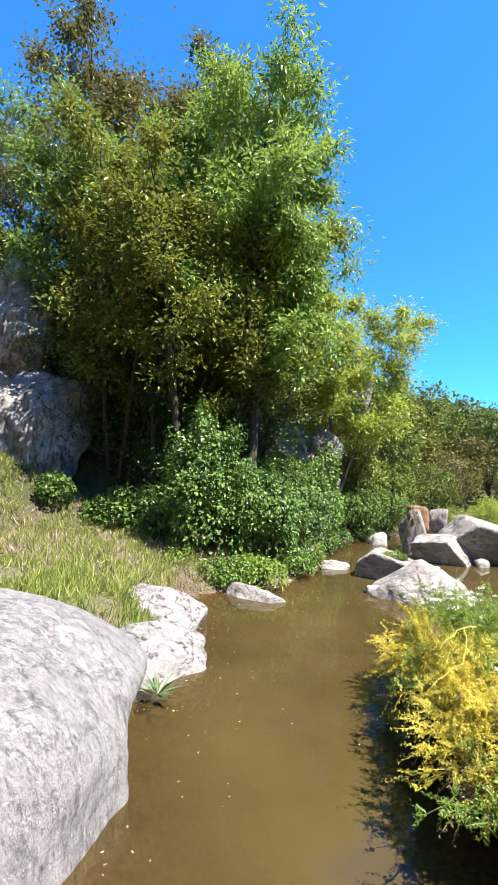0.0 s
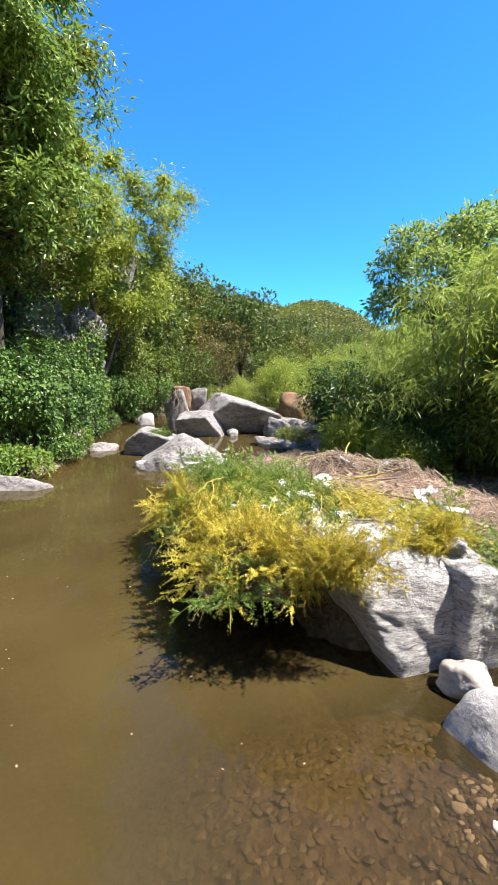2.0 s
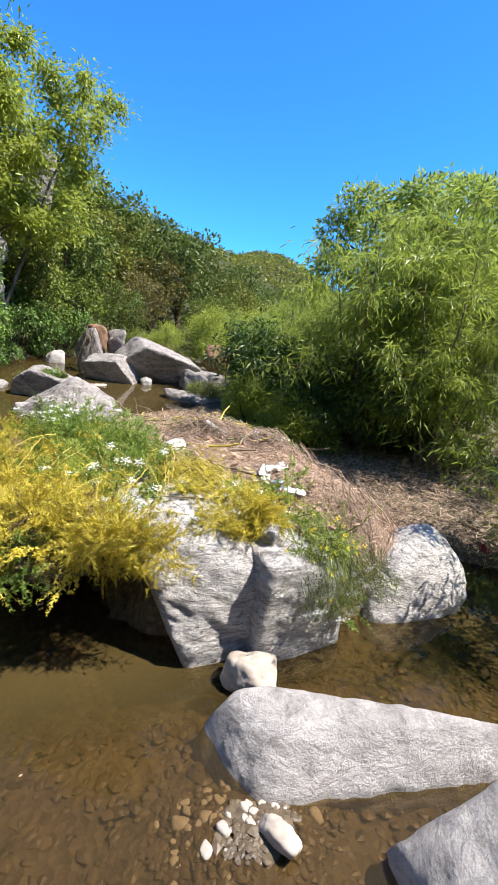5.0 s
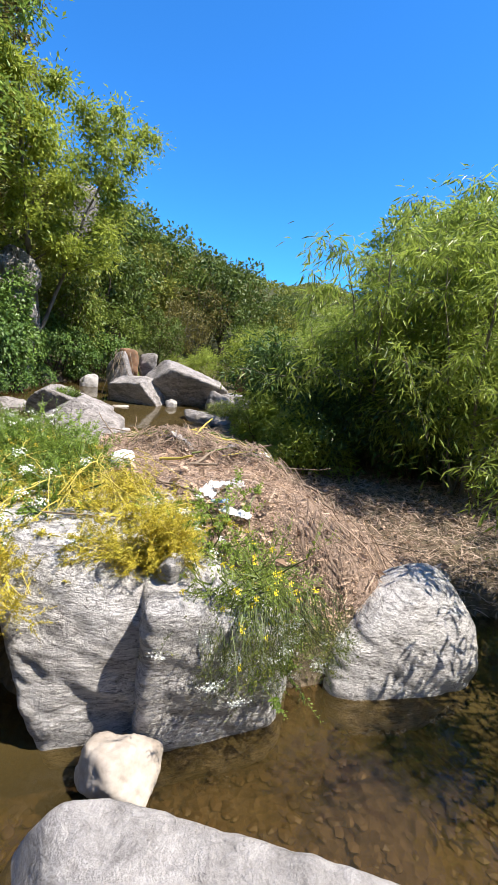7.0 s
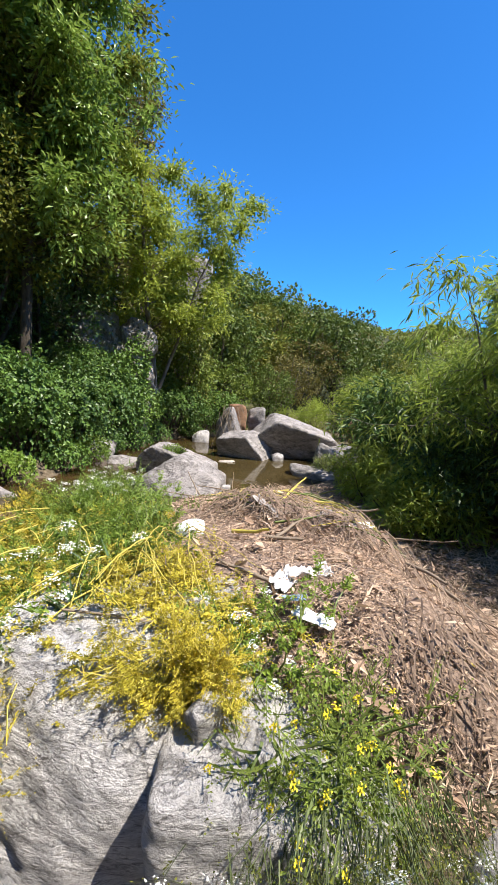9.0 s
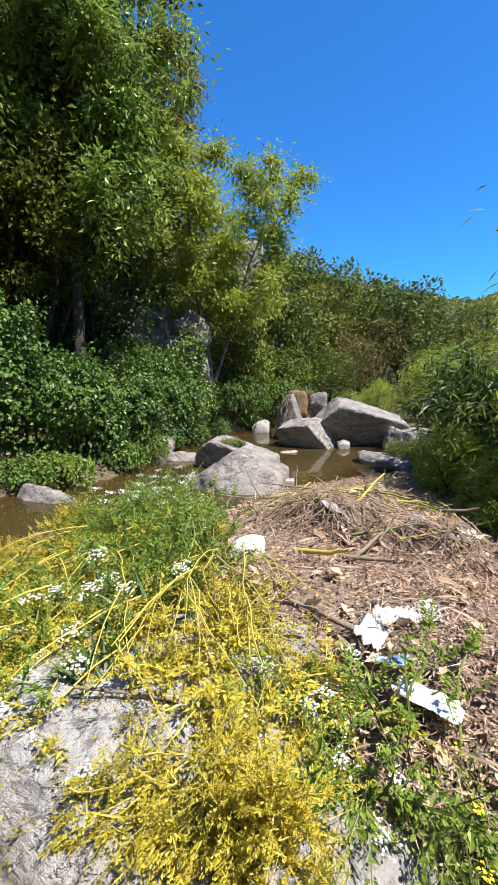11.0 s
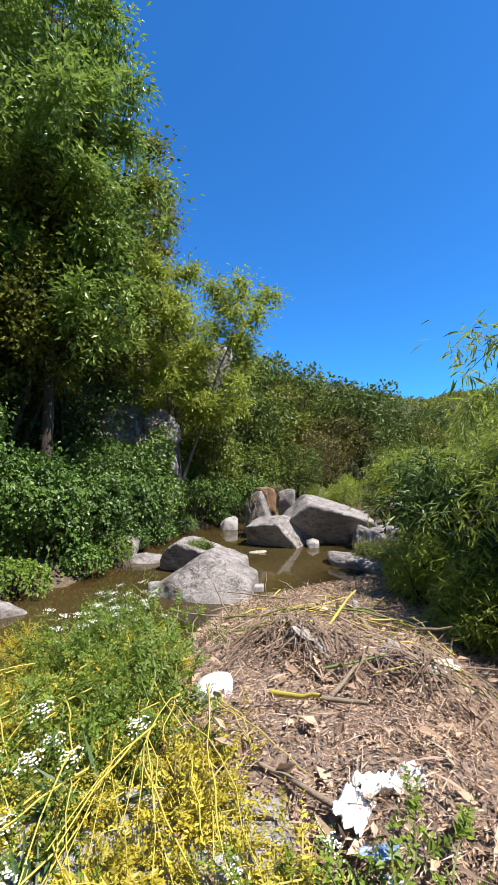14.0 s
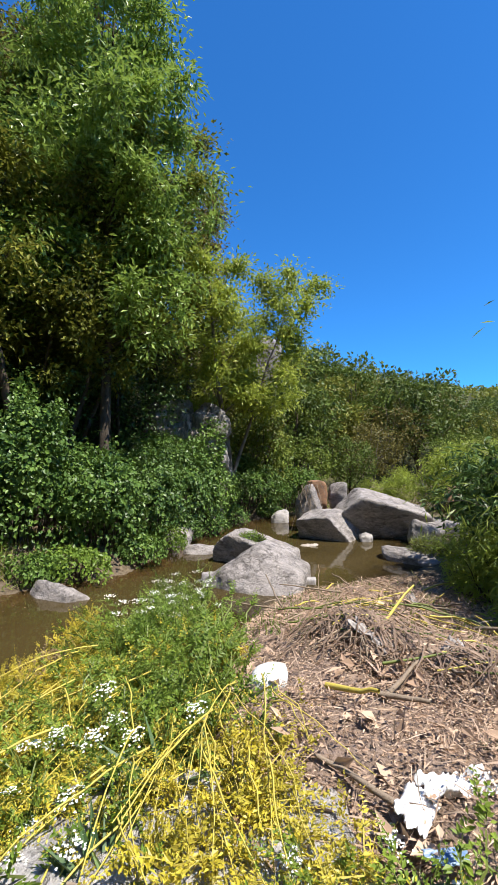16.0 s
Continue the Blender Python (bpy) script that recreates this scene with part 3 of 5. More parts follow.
def tree_meshes(name, height, spread, seed, bark, leaf, leaves=16000, leaf_len=0.09, leaf_wide=0.035, radius=0.12, stems=1, limbs=16, low=0.25, droop=0.15, lean=(0, 0), clump=0.22, sag=0.1, cone=0.5, twigs=7):
    """Wood and leaves of a tree whose foot is at the origin."""
    rng = np.random.default_rng(seed)
    wood, thin = [], []
    for s in range(stems):
        turn = rng.uniform(0, 2 * np.pi)
        tilt = (0.28 if stems > 1 else 0.03) * rng.uniform(0.5, 1.3)
        aim = np.array([np.cos(turn) * tilt + lean[0], np.sin(turn) * tilt + lean[1], 1.0])
        h = height * (rng.uniform(0.72, 1.0) if s else 0.96)
        trunk = branch_path(rng, (rng.normal(0, 0.08) * (stems > 1), rng.normal(0, 0.08) * (stems > 1), -0.25), aim, h, 12, 0.12)
        r = radius * (0.6 if s else 1.0)
        wood.append((trunk, r * np.linspace(1, 0.08, 12) ** 0.8))
        for i in range(limbs):
            f = low + (0.97 - low) * (i + rng.uniform(0, 1)) / limbs
            k = f * 11
            a = trunk[int(k)] + (trunk[min(int(k) + 1, 11)] - trunk[int(k)]) * (k % 1)
            ang = i * 2.4 + rng.uniform(-0.5, 0.5)
            reach = spread * (1 - cone * f) * rng.uniform(0.6, 1.15) / (1.25 if stems > 1 else 1)
            out = np.array([np.cos(ang), np.sin(ang), rng.uniform(0.25, 0.9)])
            limb = branch_path(rng, a, out, reach, 6, 0.25, sag)
            wood.append((limb, r * (1 - f * 0.75) * np.linspace(0.42, 0.06, 6)))
            for j in range(twigs):
                at = limb[rng.integers(2, 6)]
                thin.append((branch_path(rng, at, out * 0.5 + rng.normal(0, 0.7, 3) + (0, 0, 0.15), reach * rng.uniform(0.22, 0.5), 4, 0.3, sag * 2), max(0.004, r * 0.06) * np.linspace(1, 0.3, 4)))
    lines = np.array([p for p, _ in thin])
    which, f = rng.integers(0, len(lines), leaves), rng.uniform(0.3, 3, leaves)
    k = f.astype(int).clip(0, 2)
    base = lines[which, k] + (lines[which, k + 1] - lines[which, k]) * (f - k)[:, None]
    off = rng.normal(0, 1, (leaves, 3)) * clump * rng.uniform(0.1, 1.0, (leaves, 1)) * np.array([1, 1, 0.7])
    along = unit(off + rng.normal(0, 0.5, (leaves, 3)) * clump) + np.array([0, 0, -droop])
    normal = rng.normal(0, 0.5, (leaves, 3)) + np.array([0, 0, 1.0])
    size = rng.uniform(0.6, 1.3, leaves)
    wv, wf = joined([tube_arrays(wood, 5), tube_arrays(thin, 3)])
    lv, lf = leaf_arrays(base + off, along, normal, leaf_len * size, leaf_wide * size)
    return mesh_from(name + "_wood", wv, wf, bark, True), mesh_from(name + "_leaves", lv, lf, leaf)


def make_tree(kind, at, meshes, label, category="tree", turn=0, size=1.0, group=""):
    root = new(kind)
    part("trunk", meshes[0], root)
    part("crown", meshes[1], root)
    root.matrix_world = pose(*at, 0, 0, turn) @ Matrix.Diagonal((size, size, size, 1))
    return tagged(root, label, category, group)


def on_land(x, y, up=0.0):
    return (x, y, float(land(x, y)) + up)


def crown_meshes(name, height, spread, seed, bark, leaf, leaves, leaf_len, leaf_wide, lobes=16, radius=0.1, low=0.22):
    """Wood and leaves of a dense, round-headed tree: leaves in bulging clusters at the ends of its limbs."""
    rng = np.random.default_rng(seed)
    trunk = branch_path(rng, (0, 0, -0.3), (rng.normal(0, 0.06), rng.normal(0, 0.06), 1), height * 0.62, 8, 0.12)
    wood = [(trunk, radius * np.linspace(1, 0.35, 8))]
    mid, half = height * (1 + low) / 2, height * (1 - low) / 2
    at, along, up = [], [], []
    for i in range(lobes):
        z = 1 - 2 * (i + 0.5) / lobes
        ang, ring = i * 2.4 + rng.uniform(-0.4, 0.4), math.sqrt(1 - z * z)
        c = np.array([math.cos(ang) * ring * spread * 0.72, math.sin(ang) * ring * spread * 0.72, mid + z * half * 0.7]) * rng.uniform(0.85, 1.12)
        a = trunk[rng.integers(2, 8)]
        wood.append((branch_path(rng, a, c - a, np.linalg.norm(c - a), 5, 0.2), radius * np.linspace(0.4, 0.1, 5)))
        n = leaves // lobes
        d = unit(rng.normal(size=(n, 3)) + np.array([0, 0, 0.25]))
        r = spread * rng.uniform(0.26, 0.42) * (rng.uniform(size=n) ** 0.22) * (1 + 0.25 * np.sin(7 * d[:, 0] + i) * np.sin(6 * d[:, 1]) + rng.normal(0, 0.08, n))
        at.append(c + d * r[:, None] * np.array([1, 1, 0.8]))
        along.append(d + rng.normal(0, 0.6, (n, 3)) + np.array([0, 0, -0.25]))
        up.append(d * 0.6 + rng.normal(0, 0.5, (n, 3)) + np.array([0, 0, 0.6]))
    at, along, up = np.concatenate(at), np.concatenate(along), np.concatenate(up)
    size = rng.uniform(0.6, 1.35, len(at))
    return mesh_from(name + "_wood", *tube_arrays(wood, 5), bark, True), mesh_from(name + "_leaves", *leaf_arrays(at, along, up, leaf_len * size, leaf_wide * size), leaf)


# trees of the near bank
m = tree_meshes("tall", 11.7, 2.25, 101, BARK, LEAF_FRESH, 42000, 0.135, 0.05, 0.13, 1, 48, 0.34, 0.3, (0.0, 0.0), 0.24, 0.08, 0.4, 8)
make_tree("tree", on_land(-0.85, 9.0), m, "tall tree with fresh green feathery leaves over ivy", turn=20)
make_tree("tree", (-3.0, 10.8, 0.9), m, "tall tree with fresh green feathery leaves over ivy", turn=150, size=0.97)
m = tree_meshes("slim", 11.2, 2.7, 102, BARK, LEAF_FRESH, 34000, 0.135, 0.048, 0.085, 3, 18, 0.46, 0.3, (-0.02, 0), 0.26, 0.1, 0.35)
make_tree("tree", on_land(-2.9, 8.6), m, "slender forked tree with long feathery green leaves", turn=75)
make_tree("tree", (-5.0, 10.4, 1.2), m, "slender forked tree with long feathery green leaves", turn=190, size=0.92)
m = tree_meshes("rusty", 13.0, 3.6, 103, BARK, LEAF_RUST, 30000, 0.125, 0.062, 0.14, 2, 20, 0.42, 0.2, (0, 0), 0.34)
make_tree("tree", (-6.2, 11.8, 2.3), m, "tall tree with browning olive foliage on the slope", turn=140, size=1.0)
make_tree("tree", (-4.5, 12.3, 2.6), m, "tall tree with browning olive foliage on the slope", turn=220, size=0.96)
make_tree("tree", (-3.3, 13.6, 3.2), m, "tall tree with browning olive foliage on the slope", turn=80, size=0.82)
make_tree("tree", (-9.2, 11.4, 2.8), m, "tall tree with browning olive foliage on the slope", turn=10, size=0.95)
m = tree_meshes("dark", 8.6, 2.9, 104, BARK, LEAF_OLIVE, 26000, 0.12, 0.06, 0.12, 4, 14, 0.42, 0.2, (0, 0), 0.28)
make_tree("tree", (-4.3, 9.7, 0.8), m, "dark branching tree shading the bank", turn=200)
make_tree("tree", (-2.3, 11.6, 1.4), m, "dark branching tree shading the bank", turn=50, size=1.1)
make_tree("tree", (-1.2, 11.0, 0.9), m, "dark branching tree shading the bank", turn=120, size=0.9)
make_tree("tree", (-2.0, 9.0, 0.5), m, "dark branching tree shading the bank", turn=300, size=0.92)
m = tree_meshes("leaning", 7.0, 2.3, 105, BARK_PALE, LEAF_LIME, 26000, 0.12, 0.05, 0.1, 2, 18, 0.34, 0.2, (0.16, 0.0), 0.24)
make_tree("tree", (0.85, 13.2, 1.0), m, "leaning tree with thin yellow-green foliage above the stream", turn=0)
m = tree_meshes("brown", 10.6, 2.1, 106, BARK_PALE, LEAF_RUST, 18000, 0.12, 0.055, 0.12, 1, 30, 0.3, 0.2, (0.05, 0), 0.26)
make_tree("tree", on_land(-0.9, 15.0), m, "grey-branched tree with sparse brownish leaves", size=0.88)
# bare undergrowth on the shaded slope
m = tree_meshes("thicket", 3.6, 1.6, 107, BARK, LEAF_DARK, 5200, 0.09, 0.05, 0.035, 6, 9, 0.1, 0.3, (0, 0), 0.3, 0.1, 0.2, 6)
for at, turn, size in (((-5.0, 9.3), 0, 1.0), ((-3.9, 9.9), 70, 1.1), ((-3.0, 9.7), 130, 0.95), ((-2.2, 9.6), 200, 1.05), ((-1.6, 10.4), 260, 1.15), ((-4.4, 11.2), 310, 1.2), ((-2.8, 11.0), 20, 1.2), ((-5.8, 10.6), 95, 1.1), ((-1.2, 12.4), 220, 1.0)):
    make_tree("thicket", on_land(*at), m, "dark twiggy undergrowth on the shaded slope", "shrub", turn, size, "undergrowth of the shaded slope")

# hillside wood: a few kinds, repeated
kinds = [crown_meshes("hill_a", 5.0, 2.3, 111, BARK, LEAF_CROWN, 3400, 0.19, 0.12, 18),
         crown_meshes("hill_b", 5.6, 2.2, 112, BARK, LEAF_HILL, 3400, 0.19, 0.12, 18),
         crown_meshes("hill_c", 4.4, 2.0, 113, BARK_PALE, LEAF_RUST, 2400, 0.15, 0.09, 16),
         crown_meshes("hill_d", 4.6, 2.3, 114, BARK, LEAF_HILL, 3200, 0.185, 0.12, 14)]
words = ["rounded olive-green tree on the wooded hillside", "dark green evergreen tree on the wooded hillside", "brownish half-bare tree on the wooded hillside", "round green tree on the wooded hillside"]
rng = np.random.default_rng(7)
first, placed, tries = {}, [], 0
while len(placed) < 112 and tries < 9000:
    tries += 1
    close = tries < 2500                # the slope next to the stream first, then the rest
    y = rng.uniform(14.3, 31) if close else 13 + 52 * rng.uniform() ** 1.5
    xl = np.interp(y, LEFT_Y, LEFT_X)
    x = xl - 0.3 - (15 * rng.uniform() ** 1.3 if close else (26 + 0.3 * y) * rng.uniform() ** 1.2)
    gap = 1.4 + 0.035 * y if close else 1.7 + 0.04 * y
    if any((x - a) ** 2 + (y - b) ** 2 < gap**2 for a, b in placed) or (-3.5 < x < 1.6 and y < 15.0) or (-2.6 < x < 0.8 and y < 15.8):
        continue
    placed.append((x, y))
    k = int(rng.choice(4, p=(0.35, 0.3, 0.13, 0.22)))
    size = rng.uniform(0.8, 1.35) * (0.5 if xl - x < 1.5 else 0.7 if xl - x < 3.5 else 1.0) * (1 + 0.008 * y) * (1 - 0.3 * float(smooth(22, 40, y)) * (x > 6))
    at = on_land(x, y, -0.1)
    # the wood grows lower towards the mouth of the valley
    rise = float(np.interp((x - 2) / y, (-0.1, 0.04, 0.18, 0.3, 0.4, 0.5, 0.7), (0.32, 0.272, 0.23, 0.185, 0.14, 0.11, 0.1)))
    size = min(size, (1.7 + rise * math.hypot(x - 2, y) * rng.uniform(0.9, 1.0) - at[2]) / 5.3)
    if size < 0.3:
        continue
    if k not in first:
        first[k] = make_tree("hillside_tree", at, kinds[k], words[k], "tree", rng.uniform(0, 360), size, "trees of the wooded hillside")
    else:
        copy_thing(first[k], pose(*at, 0, 0, rng.uniform(0, 360)) @ Matrix.Diagonal((size, size, size, 1)) @ Matrix.Diagonal((*first[k].scale, 1)).inverted())

# scrub on the far hill
rng = np.random.default_rng(8)
n = 16000
sx, sy = rng.normal(52, 20, n), rng.uniform(66, 104, n)
sp = np.stack([sx, sy, land(sx, sy) + rng.uniform(0, 0.9, n)], -1)
so = new("scrub", mesh_from("scrub", *leaf_arrays(sp, rng.normal(0, 1, (n, 3)), rng.normal(0, 0.6, (n, 3)) + (0, 0, 1), rng.uniform(0.3, 0.8, n), rng.uniform(0.2, 0.5, n)), LEAF_OLIVE))
tagged(so, "low olive scrub on the distant hill", "scrub", kind="stuff")

# right bank: willows and shrubs
w1 = tree_meshes("willow_a", 3.9, 1.9, 121, BARK_PALE, LEAF_WILLOW, 20000, 0.125, 0.019, 0.04, 6, 10, 0.15, 0.7, (0, 0), 0.13, 0.3, 0.3, 7)
w2 = tree_meshes("willow_b", 3.2, 1.7, 122, BARK_PALE, LEAF_WILLOW, 17000, 0.12, 0.019, 0.035, 6, 9, 0.12, 0.6, (0, 0), 0.13, 0.3, 0.3, 7)
WIL = "willow shrub with drooping narrow green leaves"
w3 = tree_meshes("willow_c", 3.7, 1.5, 126, BARK_PALE, LEAF_WILLOW, 15000, 0.125, 0.019, 0.045, 7, 11, 0.12, 0.7, (-0.06, 0), 0.14, 0.3, 0.25, 7)
# the last one is added out of view, to shade the pool by the slab
for at, me, turn, size in (((6.15, 5.1), w3, 0, 1.08), ((6.7, 3.9), w1, 0, 0.82), ((7.6, 4.8), w1, 100, 1.1), ((8.9, 3.0), w1, 220, 1.1), ((6.3, 7.0), w3, 40, 0.8), ((7.2, 7.4), w2, 150, 0.9), ((6.9, 9.9), w2, 260, 0.72), ((9.2, 6.0), w1, 60, 0.95), ((8.6, 11.5), w2, 20, 1.0), ((5.95, 1.15), w2, 300, 0.85)):
    make_tree("willow", on_land(*at), me, WIL, "shrub", turn, size, "willows of the right bank")
g1 = tree_meshes("glossy", 2.0, 1.1, 123, BARK, LEAF_DARK, 6500, 0.12, 0.04, 0.03, 6, 8, 0.1, 0.4, (0, 0), 0.18, 0.1, 0.2, 4)
for at, turn, size in (((5.9, 6.6), 0, 0.9), ((6.3, 8.4), 60, 0.95), ((5.5, 5.0), 200, 0.6), ((6.2, 5.6), 130, 0.8), ((6.6, 4.4), 20, 0.8), ((5.9, 7.6), 300, 0.9)):
    make_tree("bush", on_land(*at), g1, "dark glossy-leaved bush in the willows' shade", "shrub", turn, size)
l1 = tree_meshes("light", 2.0, 1.4, 124, BARK_PALE, LEAF_LIME, 6000, 0.12, 0.04, 0.03, 6, 8, 0.05, 0.3, (0, 0), 0.2, 0.1, 0.2, 4)
for at, turn, size in (((7.6, 15.5), 0, 1.0), ((9.6, 16.5), 80, 1.2), ((6.2, 16.8), 160, 0.7), ((11.5, 15.5), 240, 1.25), ((9.8, 13.2), 30, 1.0), ((12.5, 19.5), 110, 1.5), ((10.0, 20.5), 200, 1.2), ((5.4, 18.6), 10, 0.6)):
    make_tree("bush", on_land(*at), l1, "pale green leafy bush on the far bank", "shrub", turn, size)
m = crown_meshes("round", 10.2, 3.8, 125, BARK, LEAF_WILLOW, 18000, 0.29, 0.11, 26, 0.2, 0.1)
make_tree("tree", on_land(18.9, 20.0, -0.3), m, "large round-crowned green tree behind the willows")
make_tree("tree", on_land(25.5, 20.5, -0.3), m, "large round-crowned green tree behind the willows", turn=120, size=1.1)
make_tree("tree", on_land(16.0, 12.0, -0.3), m, "large round-crowned green tree behind the willows", turn=60, size=0.62)


# ivy-clad bank
def leafy_lump(name, at, half, seed, leaf, count, length, wide, label, category="ivy", hang=0.6):
    """Leaves lying over an uneven mound, with a bare dark core under them."""
    rng = np.random.default_rng(seed)
    d = unit(rng.normal(size=(count, 3)))
    d[:, 2] = np.abs(d[:, 2]) * np.where(rng.uniform(size=count) < 0.22, -0.35, 1)
    d = unit(d)
    off = Vector(rng.uniform(-40, 40, 3))
    bumps = np.array([noise.fractal(Vector(v * half) * 1.6 + off, 0.8, 2, 4) for v in d])
    shell = 0.82 + 0.42 * bumps + rng.uniform(-0.2, 0.1, count)
    p = d * shell[:, None] * np.array(half)
    out = unit(d / np.array(half))
    along = rng.normal(0, 0.6, (count, 3)) + out * 0.5 + np.array([0, 0, -hang])
    size = rng.uniform(0.6, 1.3, count)
    root = new(name)
    part("foliage", mesh_from(name, *leaf_arrays(p, along, out + rng.normal(0, 0.35, (count, 3)) + (0, 0, 0.3), length * size, wide * size), leaf), root)
    stems = []
    for _ in range(26):
        e = unit(np.array([rng.normal(), rng.normal(), abs(rng.normal())])) * np.array(half) * rng.uniform(0.6, 0.95)
        stems.append((branch_path(rng, (e[0] * 0.3, e[1] * 0.3, -half[2] * 0.6), e - np.array([e[0] * 0.3, e[1] * 0.3, -half[2] * 0.6]), np.linalg.norm(e) * 1.1, 6, 0.2), np.linspace(0.014, 0.004, 6)))
    part("stalk", mesh_from(name + "_stems", *tube_arrays(stems, 4), BARK, True), root)
    root.location = at
    return tagged(root, label, category)


IVY = "mass of dark green ivy hanging over the bank"
for i, (at, half, n) in enumerate((((-2.35, 8.1, 0.9), (0.7, 0.6, 0.9), 2600), ((-1.35, 7.5, 1.35), (0.85, 0.75, 1.75), 7500), ((-0.45, 8.1, 0.95), (0.8, 0.8, 1.15), 6000),
                                   ((-0.05, 9.4, 0.9), (0.75, 0.9, 1.1), 5600), ((0.05, 10.8, 1.1), (0.85, 1.0, 1.3), 5600), ((0.4, 12.4, 1.0), (0.9, 1.0, 1.3), 5000),
                                   ((1.2, 14.4, 0.9), (1.2, 0.8, 1.0), 4500), ((-3.4, 8.0, 0.9), (0.7, 0.6, 0.65), 2600), ((2.6, 15.9, 0.8), (1.0, 0.7, 0.9), 3500), ((-0.4, 11.2, 1.2), (0.9, 0.6, 0.9), 3600), ((0.45, 11.4, 1.0), (0.65, 0.6, 1.1), 3600), ((-0.75, 11.35, 1.75), (1.0, 0.4, 1.05), 4200), ((0.45, 11.55, 1.65), (0.7, 0.4, 1.05), 3200))):
    leafy_lump("ivy", at, half, 200 + i, LEAF_IVY, int(n * 1.15), 0.075, 0.056, IVY)
for i, (x, y, s) in enumerate(((-0.3, 7.2, 0.5), (-0.75, 6.9, 0.45), (0.15, 8.3, 0.45), (0.3, 9.2, 0.5), (0.4, 10.6, 0.5), (0.75, 11.6, 0.5), (-1.6, 6.9, 0.5), (0.9, 13.2, 0.6), (1.9, 14.9, 0.5))):
    leafy_lump("ivy", (x, y, 0.22), (s, s * 0.8, s * 0.75), 250 + i, LEAF_IVY if i % 3 else LEAF_HERB, 1500, 0.06, 0.04, "low fringe of ivy trailing to the waterline")
leafy_lump("shrub", on_land(-6.4, 7.2, 0.25), (0.6, 0.5, 0.5), 231, LEAF_DARK, 1500, 0.1, 0.05, "low dark leafy shrub below the cliff", "shrub", 0.2)
leafy_lump("shrub", on_land(-4.4, 7.4, 0.3), (0.32, 0.3, 0.4), 232, LEAF_IVY, 700, 0.09, 0.05, "small leafy shrub at the cliff foot", "shrub", 0.2)
leafy_lump("shrub", (1.5, 15.5, 2.3), (0.95, 0.45, 2.2), 237, LEAF_OLIVE, 5200, 0.1, 0.06, "olive creeper draped below the rock point", "shrub", 0.5)
leafy_lump("weed", (2.1, 8.65, 0.42), (0.32, 0.2, 0.14), 233, LEAF_HERB, 500, 0.07, 0.02, "tuft of weed on a boulder", "plant", 0.5)
leafy_lump("weed", (5.25, 9.15, 0.22), (0.5, 0.38, 0.2), 234, GRASS, 1600, 0.14, 0.012, "tuft of grass over a low rock", "plant", 0.3)
leafy_lump("bush", (5.3, 6.3, 0.42), (0.75, 0.6, 0.6), 235, LEAF_WILLOW, 5200, 0.11, 0.02, "low feathery green bush at the stream edge", "shrub", 0.3)
leafy_lump("bush", (5.2, 5.0, 0.42), (0.6, 0.6, 0.5), 236, LEAF_WILLOW, 4200, 0.11, 0.02, "low feathery green bush on the debris edge", "shrub", 0.3)


